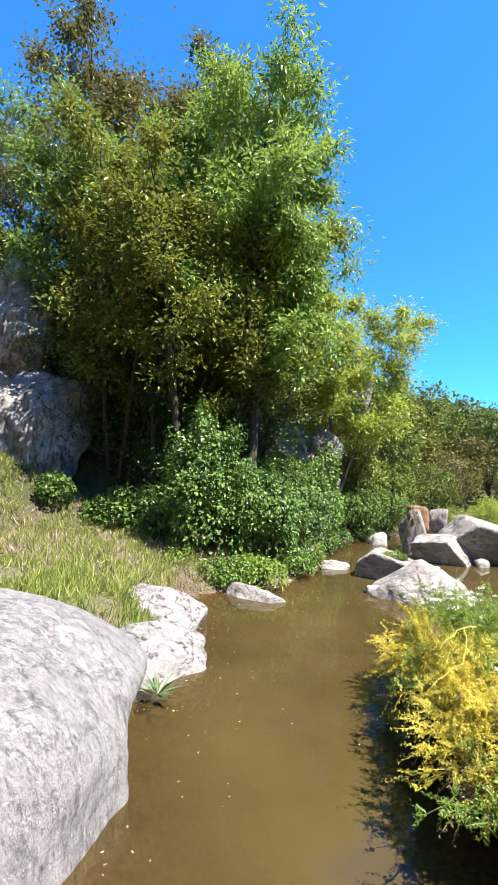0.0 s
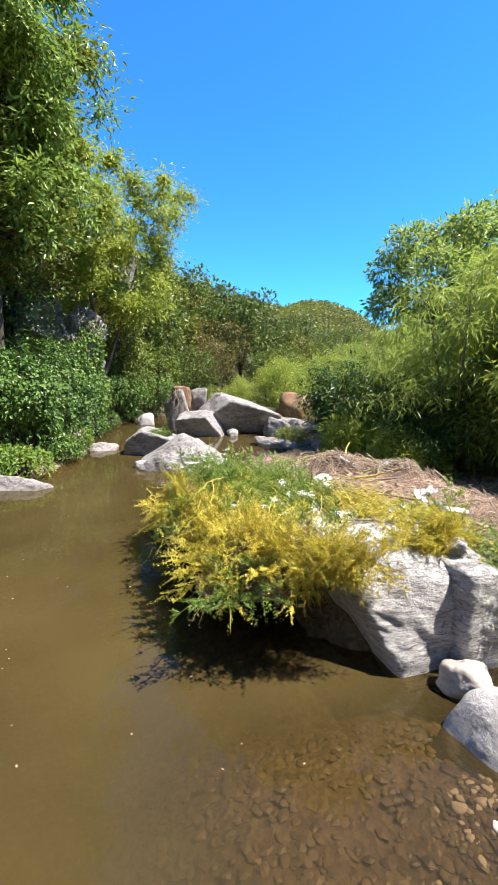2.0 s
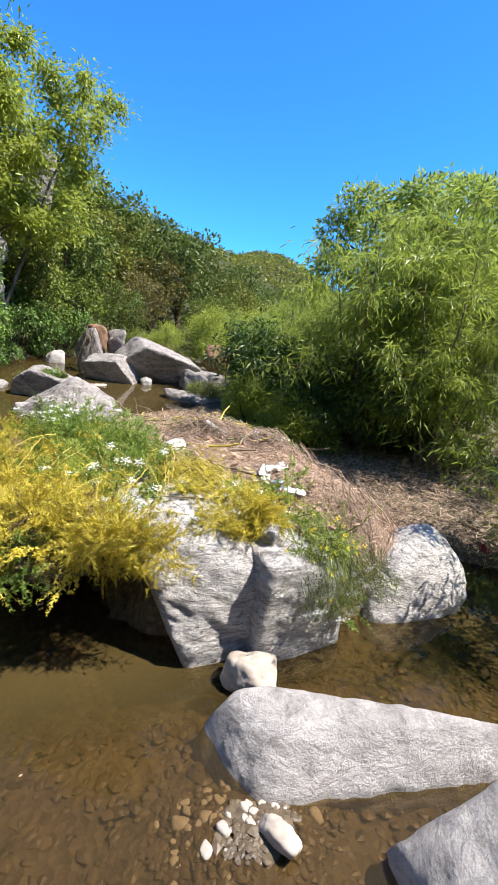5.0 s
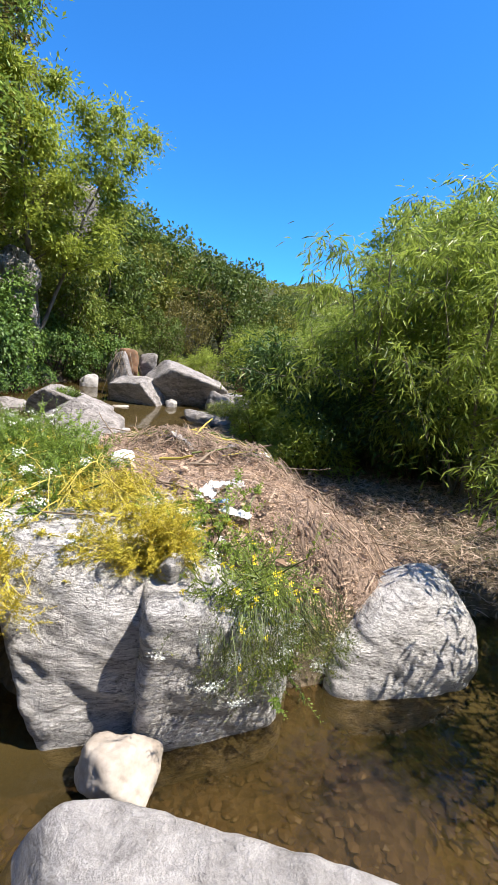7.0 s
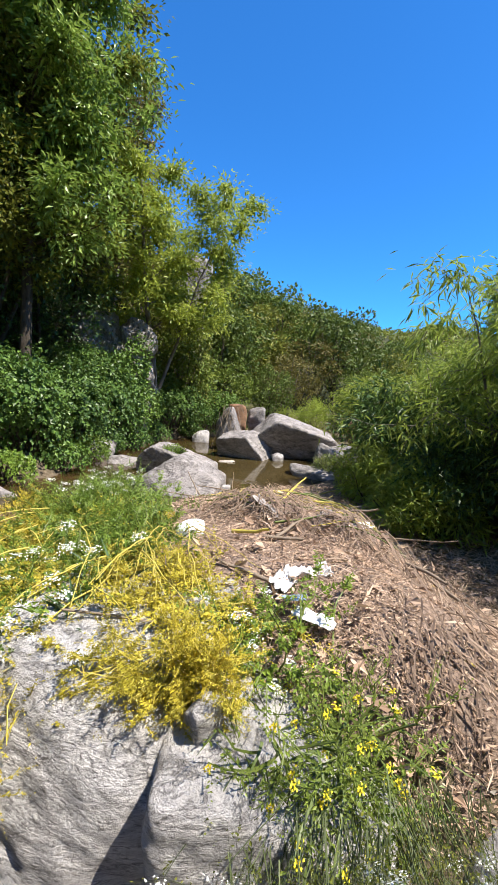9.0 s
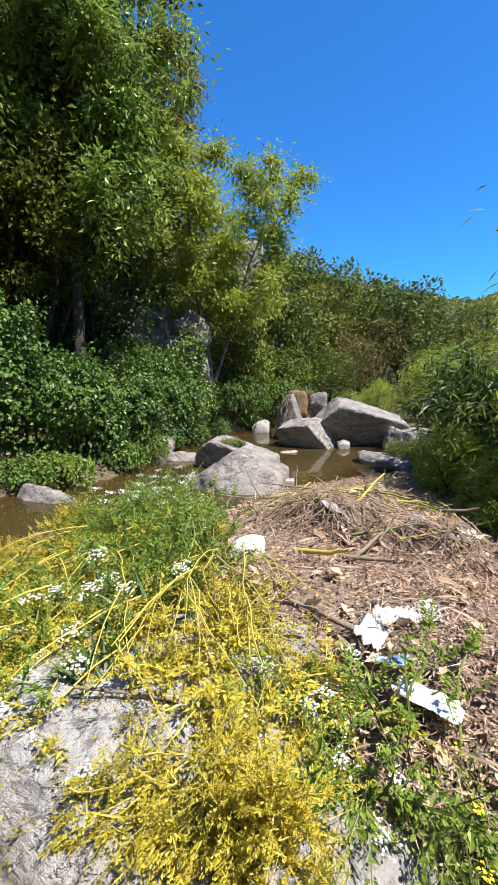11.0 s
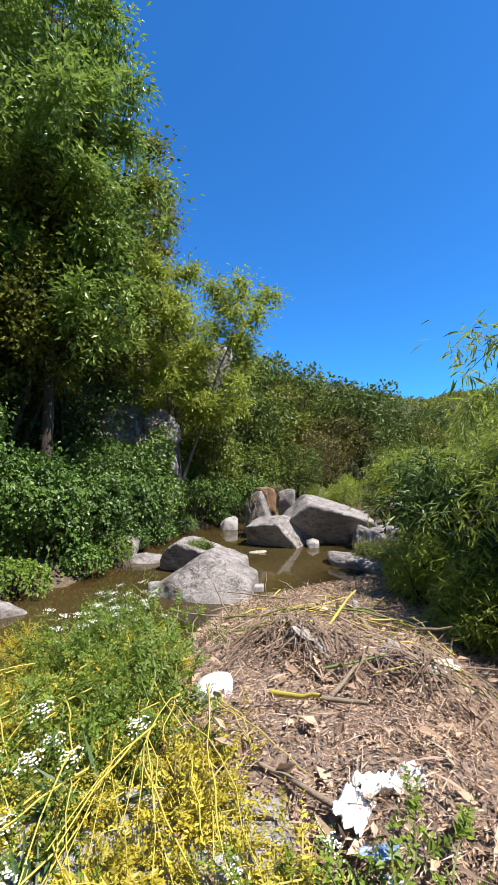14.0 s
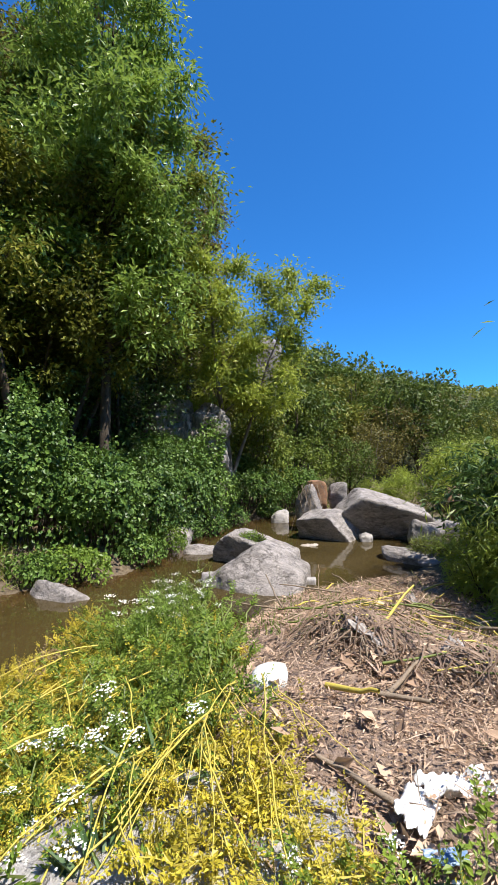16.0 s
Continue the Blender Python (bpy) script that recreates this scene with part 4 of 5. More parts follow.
# ---- herb mound ----
def herb_meshes(name, seed, stems, height, spread, stem_mat, leaf_mat, leaflets, leaf_len, droop, flowers=None, flower_count=0, thick=1.0):
    """A feathery herb: thin stems, each with fronds of paired leaflets."""
    rng = np.random.default_rng(seed)
    main, ribs, at, along, up, long, fl = [], [], [], [], [], [], []
    for s in range(stems):
        ang, out = rng.uniform(0, 2 * np.pi), rng.uniform(0.15, 1) * spread
        aim = np.array([np.cos(ang) * out, np.sin(ang) * out, height * rng.uniform(0.6, 1.1)])
        p = branch_path(rng, rng.normal(0, 0.05, 3) * (1, 1, 0), aim, np.linalg.norm(aim), 6, 0.25, droop)
        main.append((p, thick * np.linspace(0.0055, 0.002, 6)))
        for j in range(6):
            b = p[rng.integers(2, 6)]
            ln = rng.uniform(0.08, 0.17)
            q = branch_path(rng, b, unit(aim) + rng.normal(0, 0.7, 3), ln, 3, 0.2, droop * 0.6 + 0.2)
            ribs.append((q[0], q[-1] - q[0]))
            k = leaflets // 6
            f = np.sort(rng.uniform(0.12, 1.0, k))
            d = unit(q[-1] - q[0])
            n = unit(rng.normal(0, 0.45, 3) + (0, 0, 1))
            w = unit(np.cross(d, n))
            sgn = np.where(np.arange(k) % 2, 1.0, -1.0)[:, None]
            at.append(q[0] + (q[-1] - q[0]) * f[:, None] + rng.normal(0, 0.004, (k, 3)))
            along.append(d * 0.7 + w * sgn + rng.normal(0, 0.25, (k, 3)))
            up.append(n + rng.normal(0, 0.25, (k, 3)))
            long.append(leaf_len * (1.35 - 0.8 * f) * rng.uniform(0.7, 1.3, k))
        if s < flower_count:
            fl.append(p[-1] + np.array([0, 0, 0.02]))
    long = np.concatenate(long)
    tv, tf = tube_arrays(main, 3)
    ra, rd = np.array([a for a, _ in ribs]), np.array([d for _, d in ribs])
    rv, rf = leaf_arrays(ra, rd, rng.normal(0, 0.5, rd.shape) + (0, 0, 1), np.linalg.norm(rd, axis=1), 0.004 * thick)
    out = [mesh_from(name + "_stems", *joined([(tv, tf), (rv, rf)]), stem_mat),
           mesh_from(name + "_leaves", *leaf_arrays(np.concatenate(at), np.concatenate(along), np.concatenate(up), long, long * 0.5), leaf_mat)]
    if fl:
        big = flowers is PETAL_WHITE
        o = rng.normal(0, 0.017 if big else 0.006, (54 if big else 14, 3)) * (1, 1, 0.35)
        out.append(mesh_from(name + "_flower", *leaf_arrays(o, rng.normal(0, 1, o.shape) * (1, 1, 0.2), rng.normal(0, 0.3, o.shape) + (0, 0, 1), 0.009, 0.008), flowers))
        out.append(fl)
    return out


def make_herb(meshes, m, label, first={}):
    if label in first:
        return copy_thing(first[label], m)
    root = new("herb")
    for nm, me in zip(("stalk", "foliage"), meshes):
        tagged(part(nm, me, root), kind="stuff")
    if len(meshes) > 2:
        for at in meshes[3]:
            tagged(part("flower", meshes[2], root), kind="stuff").location = at
    root.matrix_world = m
    first[label] = tagged(root, label, "plant", "herbs of the overgrown mound")
    return root


yellow = herb_meshes("yellow_herb", 301, 20, 0.2, 0.3, STEM_YELLOW, LEAF_YELLOW, 162, 0.0138, 0.3, thick=0.75)
green = herb_meshes("green_herb", 302, 18, 0.22, 0.26, STEM_GREEN, LEAF_HERB, 138, 0.0165, 0.2)
flowering = herb_meshes("flowering_herb", 303, 15, 0.25, 0.24, STEM_GREEN, LEAF_HERB, 144, 0.0155, 0.15, PETAL_WHITE, 10)
mustard = herb_meshes("mustard_herb", 304, 22, 0.18, 0.24, STEM_GREEN, LEAF_WILLOW, 54, 0.014, 0.35, PETAL_YELLOW, 12)
trailing = herb_meshes("trailing_herb", 306, 20, 0.3, 0.13, STEM_GREY, LEAF_OLIVE, 54, 0.011, 0.1, PETAL_WHITE, 4, 0.42)
withered = herb_meshes("withered_herb", 305, 14, 0.16, 0.2, STEM_YELLOW, LEAF_DEAD, 66, 0.024, 0.7)
KINDS = {"y": (yellow, "yellowed feathery herb with bright yellow stems"), "g": (green, "lush green feathery herb"), "f": (flowering, "green herb with white flower umbels"),
         "m": (mustard, "green herb dotted with small yellow flowers"), "t": (trailing, "straggling grey-green herb with pale flowers trailing over the slab"), "d": (withered, "withered brown herb hanging over the rock edge")}


def mound_top(x, y):
    """The top of slab and soil that the herbs root in."""
    top = 0.58 * np.exp(-(abs((x - 2.5) / 1.05) ** 6) - abs((y - 2.9) / 1.35) ** 6)
    return max(float(land(x, y)), top)


rng = np.random.default_rng(9)
spots = []
for _ in range(4000):
    if len(spots) >= 195:
        break
    x, y = rng.uniform(1.4, 3.75), rng.uniform(1.72, 4.9)
    edge = float(np.interp(y, (1.9, 2.1, 2.2, 2.45, 3.4, 4.8), (3.6, 3.15, 2.95, 2.8, 2.45, 2.3)))
    if x > edge or (x < 1.65 + 0.25 * smooth(4.0, 5.3, y)) or (y < 1.98 and x < 2.4) or (y < 1.97 and 2.2 <= x < 2.68) or (y < 2.06 and 2.68 <= x < 3.05) or y < 1.75 or any((x - a) ** 2 + (y - b) ** 2 < 0.104**2 for a, b in spots):
        continue
    spots.append((x, y))
    if x > 3.05 and y < 2.5:
        k = rng.choice(list("mgf"), p=(0.5, 0.2, 0.3))
    elif y > 2.75 and x > 2.0:
        k = rng.choice(list("gyf"), p=(0.58, 0.36, 0.06))
    elif x > 2.45:
        k = rng.choice(list("yg"), p=(0.82, 0.18))
    elif x > 2.05 and y < 2.6:
        k = rng.choice(list("ygf"), p=(0.6, 0.25, 0.15))
    else:
        k = rng.choice(list("ygd"), p=(0.78, 0.14, 0.08))
    tilt = 25 * smooth(2.1, 1.6, x)
    size = rng.uniform(0.85, 1.25) * (1 - 0.3 * smooth(3.8, 4.8, y))
    make_herb(KINDS[k][0], pose(x, y, mound_top(x, y) - 0.02, rng.uniform(-12, 12) + 20 * smooth(2.2, 1.8, y) * (x < 2.3 or x > 3.1), -tilt, 0) @ pose(0, 0, 0, 0, 0, rng.uniform(0, 360)) @ Matrix.Diagonal((size, size, size, 1)), KINDS[k][1])
# hanging fringe along the overhang
for i in range(58):
    f = i / 57
    x = 1.68 + 0.66 * max(0, f - 0.35) / 0.65
    y = 3.9 - 1.75 * min(1, f / 0.45) - 0.12 * max(0, f - 0.45)
    k = rng.choice(list("yd"), p=(0.65, 0.35))
    ang = 200 if f > 0.4 else 265
    make_herb(KINDS[k][0], pose(x, y, 0.56 + rng.uniform(-0.14, 0.1), 0, 0, ang + rng.uniform(-25, 25)) @ pose(0, 0, 0, 100 + rng.uniform(-20, 25), 0, 0) @ pose(0, 0, 0, 0, 0, rng.uniform(0, 360)) @ Matrix.Diagonal((0.66, 0.66, 0.62, 1)), KINDS[k][1])
for i in range(8):
    x = 3.16 + 0.065 * i + rng.uniform(-0.04, 0.04)
    make_herb(KINDS["t"][0], pose(x, 1.5 + rng.uniform(-0.04, 0.1), 0.6 + rng.uniform(-0.1, 0.06) - 0.12 * max(0, x - 3.4), 0, 0, rng.uniform(-20, 30)) @ pose(0, 0, 0, rng.uniform(85, 150), 0, 0) @ pose(0, 0, 0, 0, 0, rng.uniform(0, 360)) @ Matrix.Diagonal((0.9, 0.9, 0.95, 1)), KINDS["t"][1])
for i in range(7):
    x, y = 2.74 + 0.05 * i, 1.92 + rng.uniform(-0.06, 0.06) - 0.02 * i
    make_herb(KINDS["y"][0], pose(x, y, 0.68, 0, 0, rng.uniform(-25, 25)) @ pose(0, 0, 0, rng.uniform(55, 85), 0, 0) @ pose(0, 0, 0, 0, 0, rng.uniform(0, 360)) @ Matrix.Diagonal((0.6, 0.45, 1.1, 1)), KINDS["y"][1])
for i in range(14):
    f = i / 13
    make_herb(KINDS["yyyd"[i % 4]][0], pose(1.92 + 0.42 * f + rng.uniform(-0.04, 0.04), 1.95 - 0.28 * f + rng.uniform(-0.05, 0.05), 0.72 + rng.uniform(-0.05, 0.04), 0, 0, rng.uniform(-40, 10)) @ pose(0, 0, 0, rng.uniform(80, 120), 0, 0) @ pose(0, 0, 0, 0, 0, rng.uniform(0, 360)) @ Matrix.Diagonal((0.62, 0.62, 0.66, 1)), KINDS["yyyd"[i % 4]][1])
for x, y in ((3.35, 1.6), (3.2, 1.62), (3.45, 1.68)):
    make_herb(KINDS["m"][0], pose(x, y, 0.6, 70 + rng.uniform(-20, 20), 0, rng.uniform(-30, 30)), KINDS["m"][1])

for x, y in ((1.95, 4.1), (2.05, 3.8), (2.1, 4.4), (1.95, 4.6), (2.2, 4.2)):
    make_herb(KINDS["f"][0], pose(x, y, 0.5, rng.uniform(-8, 8), rng.uniform(-12, 0), rng.uniform(0, 360)) @ Matrix.Diagonal((1.15, 1.15, 1.35, 1)), KINDS["f"][1])


def rosette(at, seed, count, length, turn):
    """A tuft of long strap-shaped leaves."""
    rg = np.random.default_rng(seed)
    root = new("strap_leaved_plant")
    ang = rg.uniform(0, 2 * np.pi, count)
    d = np.stack([np.cos(ang), np.sin(ang), rg.uniform(0.2, 1.2, count)], -1)
    part("foliage", mesh_from("strap_leaf", *leaf_arrays(np.zeros((count, 3)), d, rg.normal(0, 0.3, (count, 3)) + (0, 0, 1), length * rg.uniform(0.6, 1.2, count), 0.024), LEAF_STRAP), root)
    root.matrix_world = pose(*at, 0, turn, 0)
    tagged(root, "tuft of long narrow dark green leaves on the slab", "plant")


rosette((2.36, 2.02, 0.56), 331, 30, 0.19, -15)
rosette((2.3, 2.2, 0.6), 332, 26, 0.2, 0)
rosette((2.55, 2.5, 0.66), 333, 22, 0.24, 10)
rosette((2.5, 2.16, 0.66), 335, 20, 0.2, 8)
rosette((2.62, 2.1, 0.64), 336, 16, 0.2, -6)
rosette((-0.38, 3.22, 0.05), 334, 26, 0.2, 0)

# long yellow stalks lying over the herbs
for i in range(46):
    x, y = rng.uniform(1.8, 2.7), rng.uniform(2.2, 3.3)
    ang = rng.uniform(-2.4, -0.7)
    p = branch_path(rng, (0, 0, 0), (np.cos(ang), np.sin(ang), rng.uniform(0.0, 0.25)), rng.uniform(0.3, 0.6), 7, 0.22, 0.3)
    ob = new("stalk", mesh_from("stalk", *tube_arrays([(p, rng.uniform(0.0025, 0.0046) * np.linspace(1, 0.5, 7))], 5), STEM_YELLOW, True))
    ob.location = (x, y, mound_top(x, y) + rng.uniform(0.12, 0.24))
    tagged(ob, "long bright yellow stalk lying across the herbs", "stalk", "yellow stalks over the herb mound")


# sheaves of tall yellowed stalks bent over the mound
for bx, by, tx, ty, count in ((2.66, 2.85, 2.8, 2.0, 15), (2.4, 2.75, 2.5, 1.98, 7), (2.8, 2.8, 3.05, 2.4, 5), (2.2, 3.0, 2.05, 2.2, 2), (1.95, 3.1, 1.75, 2.3, 2)):
    for _ in range(count):
        a = np.array([bx + rng.normal(0, 0.07), by + rng.normal(0, 0.16), 0])
        b = np.array([tx + rng.normal(0, 0.16), ty + rng.normal(0, 0.1), 0])
        f = np.linspace(rng.uniform(0, 0.25), rng.uniform(0.6, 1), 9)
        p = a + (b - a) * f[:, None] + np.cumsum(rng.normal(0, 0.011, (9, 3)), 0)
        p[:, 2] = np.array([mound_top(q[0], q[1]) for q in p]) + 0.1 + rng.uniform(0.03, 0.15) * np.sin(np.pi * np.minimum(f * 1.15, 1)) + rng.uniform(0, 0.05)
        ob = new("stalk", mesh_from("stalk", *tube_arrays([(p - p[0], rng.uniform(0.0018, 0.0042) * np.linspace(1, 0.45, 9))], 5), STEM_YELLOW, True))
        ob.location = p[0]
        tagged(ob, "tall yellowed stalk bent over the herbs", "stalk", "yellow stalks over the herb mound")


# ---- grass and debris ----
def blades(name, n, area, seed, length, wide, mat, label, lean=0.5, kind="stuff", lift=0.0, flat=False, category="grass"):
    rng = np.random.default_rng(seed)
    x, y = area(rng, n)
    z = land(x, y)
    tufts = np.array([noise.noise(Vector((a * 2.3, b * 2.3, seed))) for a, b in zip(x, y)])
    ok = (z > 0.015) & ((tufts + rng.normal(0, 0.25, len(x)) > -0.12) | flat)
    x, y, z = x[ok], y[ok], z[ok]
    n = len(x)
    p = np.stack([x, y, z + lift * rng.uniform(0, 1, n) - 0.01], -1)
    along = rng.normal(0, lean, (n, 3)) + (np.array([0, 0, 1.0]) if not flat else np.array([0, 0, 0.15]))
    if flat:
        along[:, 2] = rng.normal(0.12, 0.22, n)
    normal = rng.normal(0, 1, (n, 3)) * (1, 1, 0.3) if not flat else rng.normal(0, 0.5, (n, 3)) + (0, 0, 1)
    s = rng.uniform(0.5, 1.4, n)
    ob = new(name, mesh_from(name, *leaf_arrays(p, along, normal, length * s, wide * rng.uniform(0.6, 1.4, n)), mat))
    return tagged(ob, label, category, kind=kind)


def box_area(x0, x1, y0, y1):
    return lambda rng, n: (rng.uniform(x0, x1, n), rng.uniform(y0, y1, n))


def heap_area(rng, n):
    """The debris heap, densest in its middle."""
    x, y = rng.normal(3.6, 0.65, n), rng.uniform(1.75, 7.3, n)
    keep = (x > 2.55) & (x < 5.2)
    return x[keep], y[keep]


blades("grass", 26000, box_area(-7.0, -0.75, 4.6, 8.4), 401, 0.15, 0.014, GRASS, "long green and straw-yellow grass on the bank")
blades("grass", 5000, box_area(-2.6, -0.7, 3.9, 5.6), 409, 0.16, 0.014, GRASS, "green grass behind the pale boulder")
blades("grass", 9000, box_area(1.5, 6.5, 14.0, 19.0), 402, 0.3, 0.02, GRASS, "bright green grass beyond the stream")
mx, my = np.meshgrid(np.arange(2.5, 5.25, 0.035), np.arange(1.7, 7.35, 0.035))
tuft = np.array([noise.fractal(Vector((a * 2.6, b * 2.6, 4)), 0.8, 2.1, 5) for a, b in zip(mx.ravel(), my.ravel())]).reshape(mx.shape)
rim = smooth(2.5, 2.75, mx) * smooth(5.2, 4.5, mx) * smooth(1.7, 1.95, my) * smooth(7.3, 6.6, my)
mz = land(mx, my) + rim * (0.035 + 0.05 * tuft) - 0.03 * (1 - rim)
idx = np.arange(mx.size).reshape(mx.shape)
quads = np.stack([idx[:-1, :-1], idx[:-1, 1:], idx[1:, 1:], idx[1:, :-1]], -1).reshape(-1, 4)
mat = new("debris_mat", mesh_from("debris_mat", np.stack([mx, my, mz], -1).reshape(-1, 3), quads, MATTED, True))
tagged(mat, "matted brown straw and silt left by a flood", "debris", kind="stuff")
blades("flood_debris", 105000, heap_area, 403, 0.023, 0.0068, STRAW, "heap of dry brown leaves and straw left by a flood", 1.0, lift=0.1, flat=True, category="debris")
blades("flood_debris", 11000, heap_area, 404, 0.1, 0.0045, STRAW, "dry stalks and rushes tangled in flood debris", 1.0, lift=0.1, flat=True, category="debris")
blades("flood_debris", 600, heap_area, 407, 0.19, 0.009, STRAW, "long flattened reed strips lying on the debris", 1.0, lift=0.12, flat=True, category="debris")
blades("flood_debris", 2200, heap_area, 410, 0.08, 0.036, STRAW, "large curled dead leaves scattered on the debris", 1.0, lift=0.1, flat=True, category="debris")


def drape(x, y, wide, count, length, seed):
    """Strands of dead rushes combed over a hump by the flood, hanging down its side."""
    rg = np.random.default_rng(seed)
    strands = []
    for _ in range(count):
        a, b = x + rg.normal(0, wide), y + rg.normal(0, wide * 0.35)
        ang = rg.normal(-1.2, 0.75)
        ln = length * rg.uniform(0.5, 1.2)
        f = np.linspace(0, 1, 6)
        px, py = a + np.cos(ang) * ln * f + np.cumsum(rg.normal(0, 0.022, 6)), b + np.sin(ang) * ln * f + np.cumsum(rg.normal(0, 0.018, 6))
        pz = land(px, py) + rg.uniform(0.02, 0.13) * (1 - f) ** 0.8 + 0.05 + np.cumsum(rg.normal(0, 0.008, 6))
        strands.append((np.stack([px, py, pz], -1), rg.uniform(0.002, 0.0055) * np.linspace(1, 0.6, 6)))
    ob = new("rush_tangle", mesh_from("rush_tangle", *tube_arrays(strands, 3), STRAND))
    tagged(ob, "brown tangle of dead rushes combed over the debris", "debris", kind="stuff")


for i, (x, y, wide, count, length) in enumerate(((3.2, 3.75, 0.1, 90, 0.42), (3.45, 3.6, 0.1, 60, 0.38), (3.75, 3.35, 0.12, 80, 0.34), (4.1, 3.05, 0.2, 45, 0.25), (4.35, 2.6, 0.22, 45, 0.26), (3.6, 4.5, 0.3, 50, 0.3), (4.15, 2.2, 0.18, 50, 0.28), (3.85, 2.1, 0.14, 30, 0.25))):
    drape(x, y, wide, count, length, 440 + i)
blades("dry_grass", 7000, box_area(-7.0, -0.9, 4.8, 8.0), 408, 0.16, 0.014, STRAW, "dead straw among the bank grass", 0.9)
blades("leaf_litter", 30000, box_area(4.2, 7.8, 1.5, 6.4), 405, 0.12, 0.009, STRAW, "dry brown litter and stalks below the willows", 1.0, lift=0.03, flat=True, category="debris")
blades("grass", 4200, box_area(2.7, 4.5, 3.7, 7.0), 406, 0.11, 0.011, LEAF_HERB, "fresh green shoots among the debris", 0.5)

rng = np.random.default_rng(12)
for i in range(46):
    x, y = rng.uniform(2.8, 4.6), rng.uniform(1.9, 6.6)
    ang, ln = rng.uniform(0, 2 * np.pi), rng.uniform(0.2, 0.6)
    p = branch_path(rng, (0, 0, 0), (np.cos(ang), np.sin(ang), rng.uniform(-0.1, 0.3)), ln, 6, 0.2)
    ob = new("stick", mesh_from("stick", *tube_arrays([(p, rng.uniform(0.004, 0.013) * np.linspace(1, 0.6, 6))], 6), TWIG if i % 3 else STEM_YELLOW, True))
    ob.location = on_land(x, y, 0.08)
    tagged(ob, "dry broken stick lying on the debris" if i % 3 else "long yellow dead stalk lying on the debris", "stick", "sticks in the debris")

for i in range(52):
    x, y = rng.uniform(2.95, 4.2), rng.choice((3.5, 4.3, 5.0), p=(0.4, 0.4, 0.2)) + rng.normal(0, 0.2)
    ang, ln, f = rng.normal(0.1, 0.4), rng.uniform(0.25, 0.6), np.linspace(0, 1, 6)
    px, py = x - 0.2 + np.cos(ang) * ln * f, y + np.sin(ang) * ln * f
    p = np.stack([px, py, land(px, py) + 0.1 + np.cumsum(rng.normal(0, 0.008, 6))], -1)
    ob = new("stalk", mesh_from("stalk", *tube_arrays([(p - p[0], rng.uniform(0.004, 0.009) * np.linspace(1, 0.6, 6))], 5), STEM_YELLOW if i % 2 else STEM_GREEN, True))
    ob.location = p[0]
    tagged(ob, "yellow flattened reed stalk lying on the debris" if i % 2 else "green flattened reed stalk lying on the debris", "stalk", "reed stalks on the debris")

# vines over the upright rock, and a root clump in the debris
vines = []
for i in range(16):
    a = np.array([3.15 + rng.normal(0, 0.18), 12.4 + rng.normal(0, 0.1), 1.15 + rng.uniform(-0.15, 0.1)])
    vines.append((branch_path(rng, a, (rng.normal(0.1, 0.35), -0.35, -1), rng.uniform(0.5, 0.95), 6, 0.15), np.linspace(0.009, 0.004, 6)))
tagged(new("dry_vine", mesh_from("dry_vine", *tube_arrays(vines, 4), TWIG, True)), "tangle of dry vines over an upright rock", "vine", kind="stuff")
roots = []
for i in range(70):
    a = np.array(on_land(3.24 + rng.normal(0, 0.1), 3.6 + rng.normal(0, 0.12), 0.06))
    roots.append((branch_path(rng, a, (rng.normal(0, 0.8), rng.normal(-0.2, 0.6), rng.uniform(0.0, 0.6)), rng.uniform(0.12, 0.34), 5, 0.2, 0.5), np.linspace(0.007, 0.002, 5)))
tagged(new("root_clump", mesh_from("root_clump", *tube_arrays(roots, 4), TWIG, True)), "brown clump of roots sticking out of the debris", "roots")


# ---- rubbish ----
def crumpled(name, at, size, seed, mat, label, turn=(0, 0, 0), stretch=(1, 1, 1), category="litter", wave=0.5):
    """A crumpled sheet of film."""
    rng = np.random.default_rng(seed)
    n = 30
    u, v = np.meshgrid(np.linspace(-1, 1, n), np.linspace(-1, 1, n))
    off = Vector(rng.uniform(-30, 30, 3))
    rim = 1 + 0.35 * np.array([[noise.noise(Vector((a, b, 3)) * 1.7 + off) for a, b in zip(r, s)] for r, s in zip(u, v)])
    h = np.array([[noise.fractal(Vector((a * 1.3, b * 2.2, 0)) + off, 0.8, 2.1, 4) for a, b in zip(r, s)] for r, s in zip(u, v)])
    p = np.stack([u * rim * stretch[0], v * rim * stretch[1], np.abs(h) * wave * stretch[2]], -1).reshape(-1, 3) * size
    idx = np.arange(n * n).reshape(n, n)
    f = np.stack([idx[:-1, :-1], idx[:-1, 1:], idx[1:, 1:], idx[1:, :-1]], -1).reshape(-1, 4)
    ob = new(name, mesh_from(name, p, f, mat, True))
    sol = ob.modifiers.new("thickness", "SOLIDIFY")
    sol.thickness = 0.002
    ob.matrix_world = pose(*at, *turn)
    return tagged(ob, label, category)


crumpled("plastic_bag", (3.45, 2.5, 0.76), 0.085, 501, PLASTIC_WHITE, "crumpled white plastic bag on flood debris", (8, 0, 14), (1.25, 0.42, 1.3))
crumpled("plastic_bag", (3.31, 2.42, 0.75), 0.075, 502, PLASTIC_WHITE, "torn trailing end of a white plastic bag", (16, 0, 60), (1.0, 0.6, 1))
crumpled("wrapper", (3.4, 2.15, 0.73), 0.072, 503, PLASTIC_WHITE, "white food wrapper with blue print on debris", (6, 0, -35), (1.1, 0.5, 0.5))
crumpled("wrapper", (3.345, 2.275, 0.75), 0.04, 504, PLASTIC_BLUE, "torn blue and white printed wrapper", (6, 0, 10), (1.2, 0.5, 0.4))
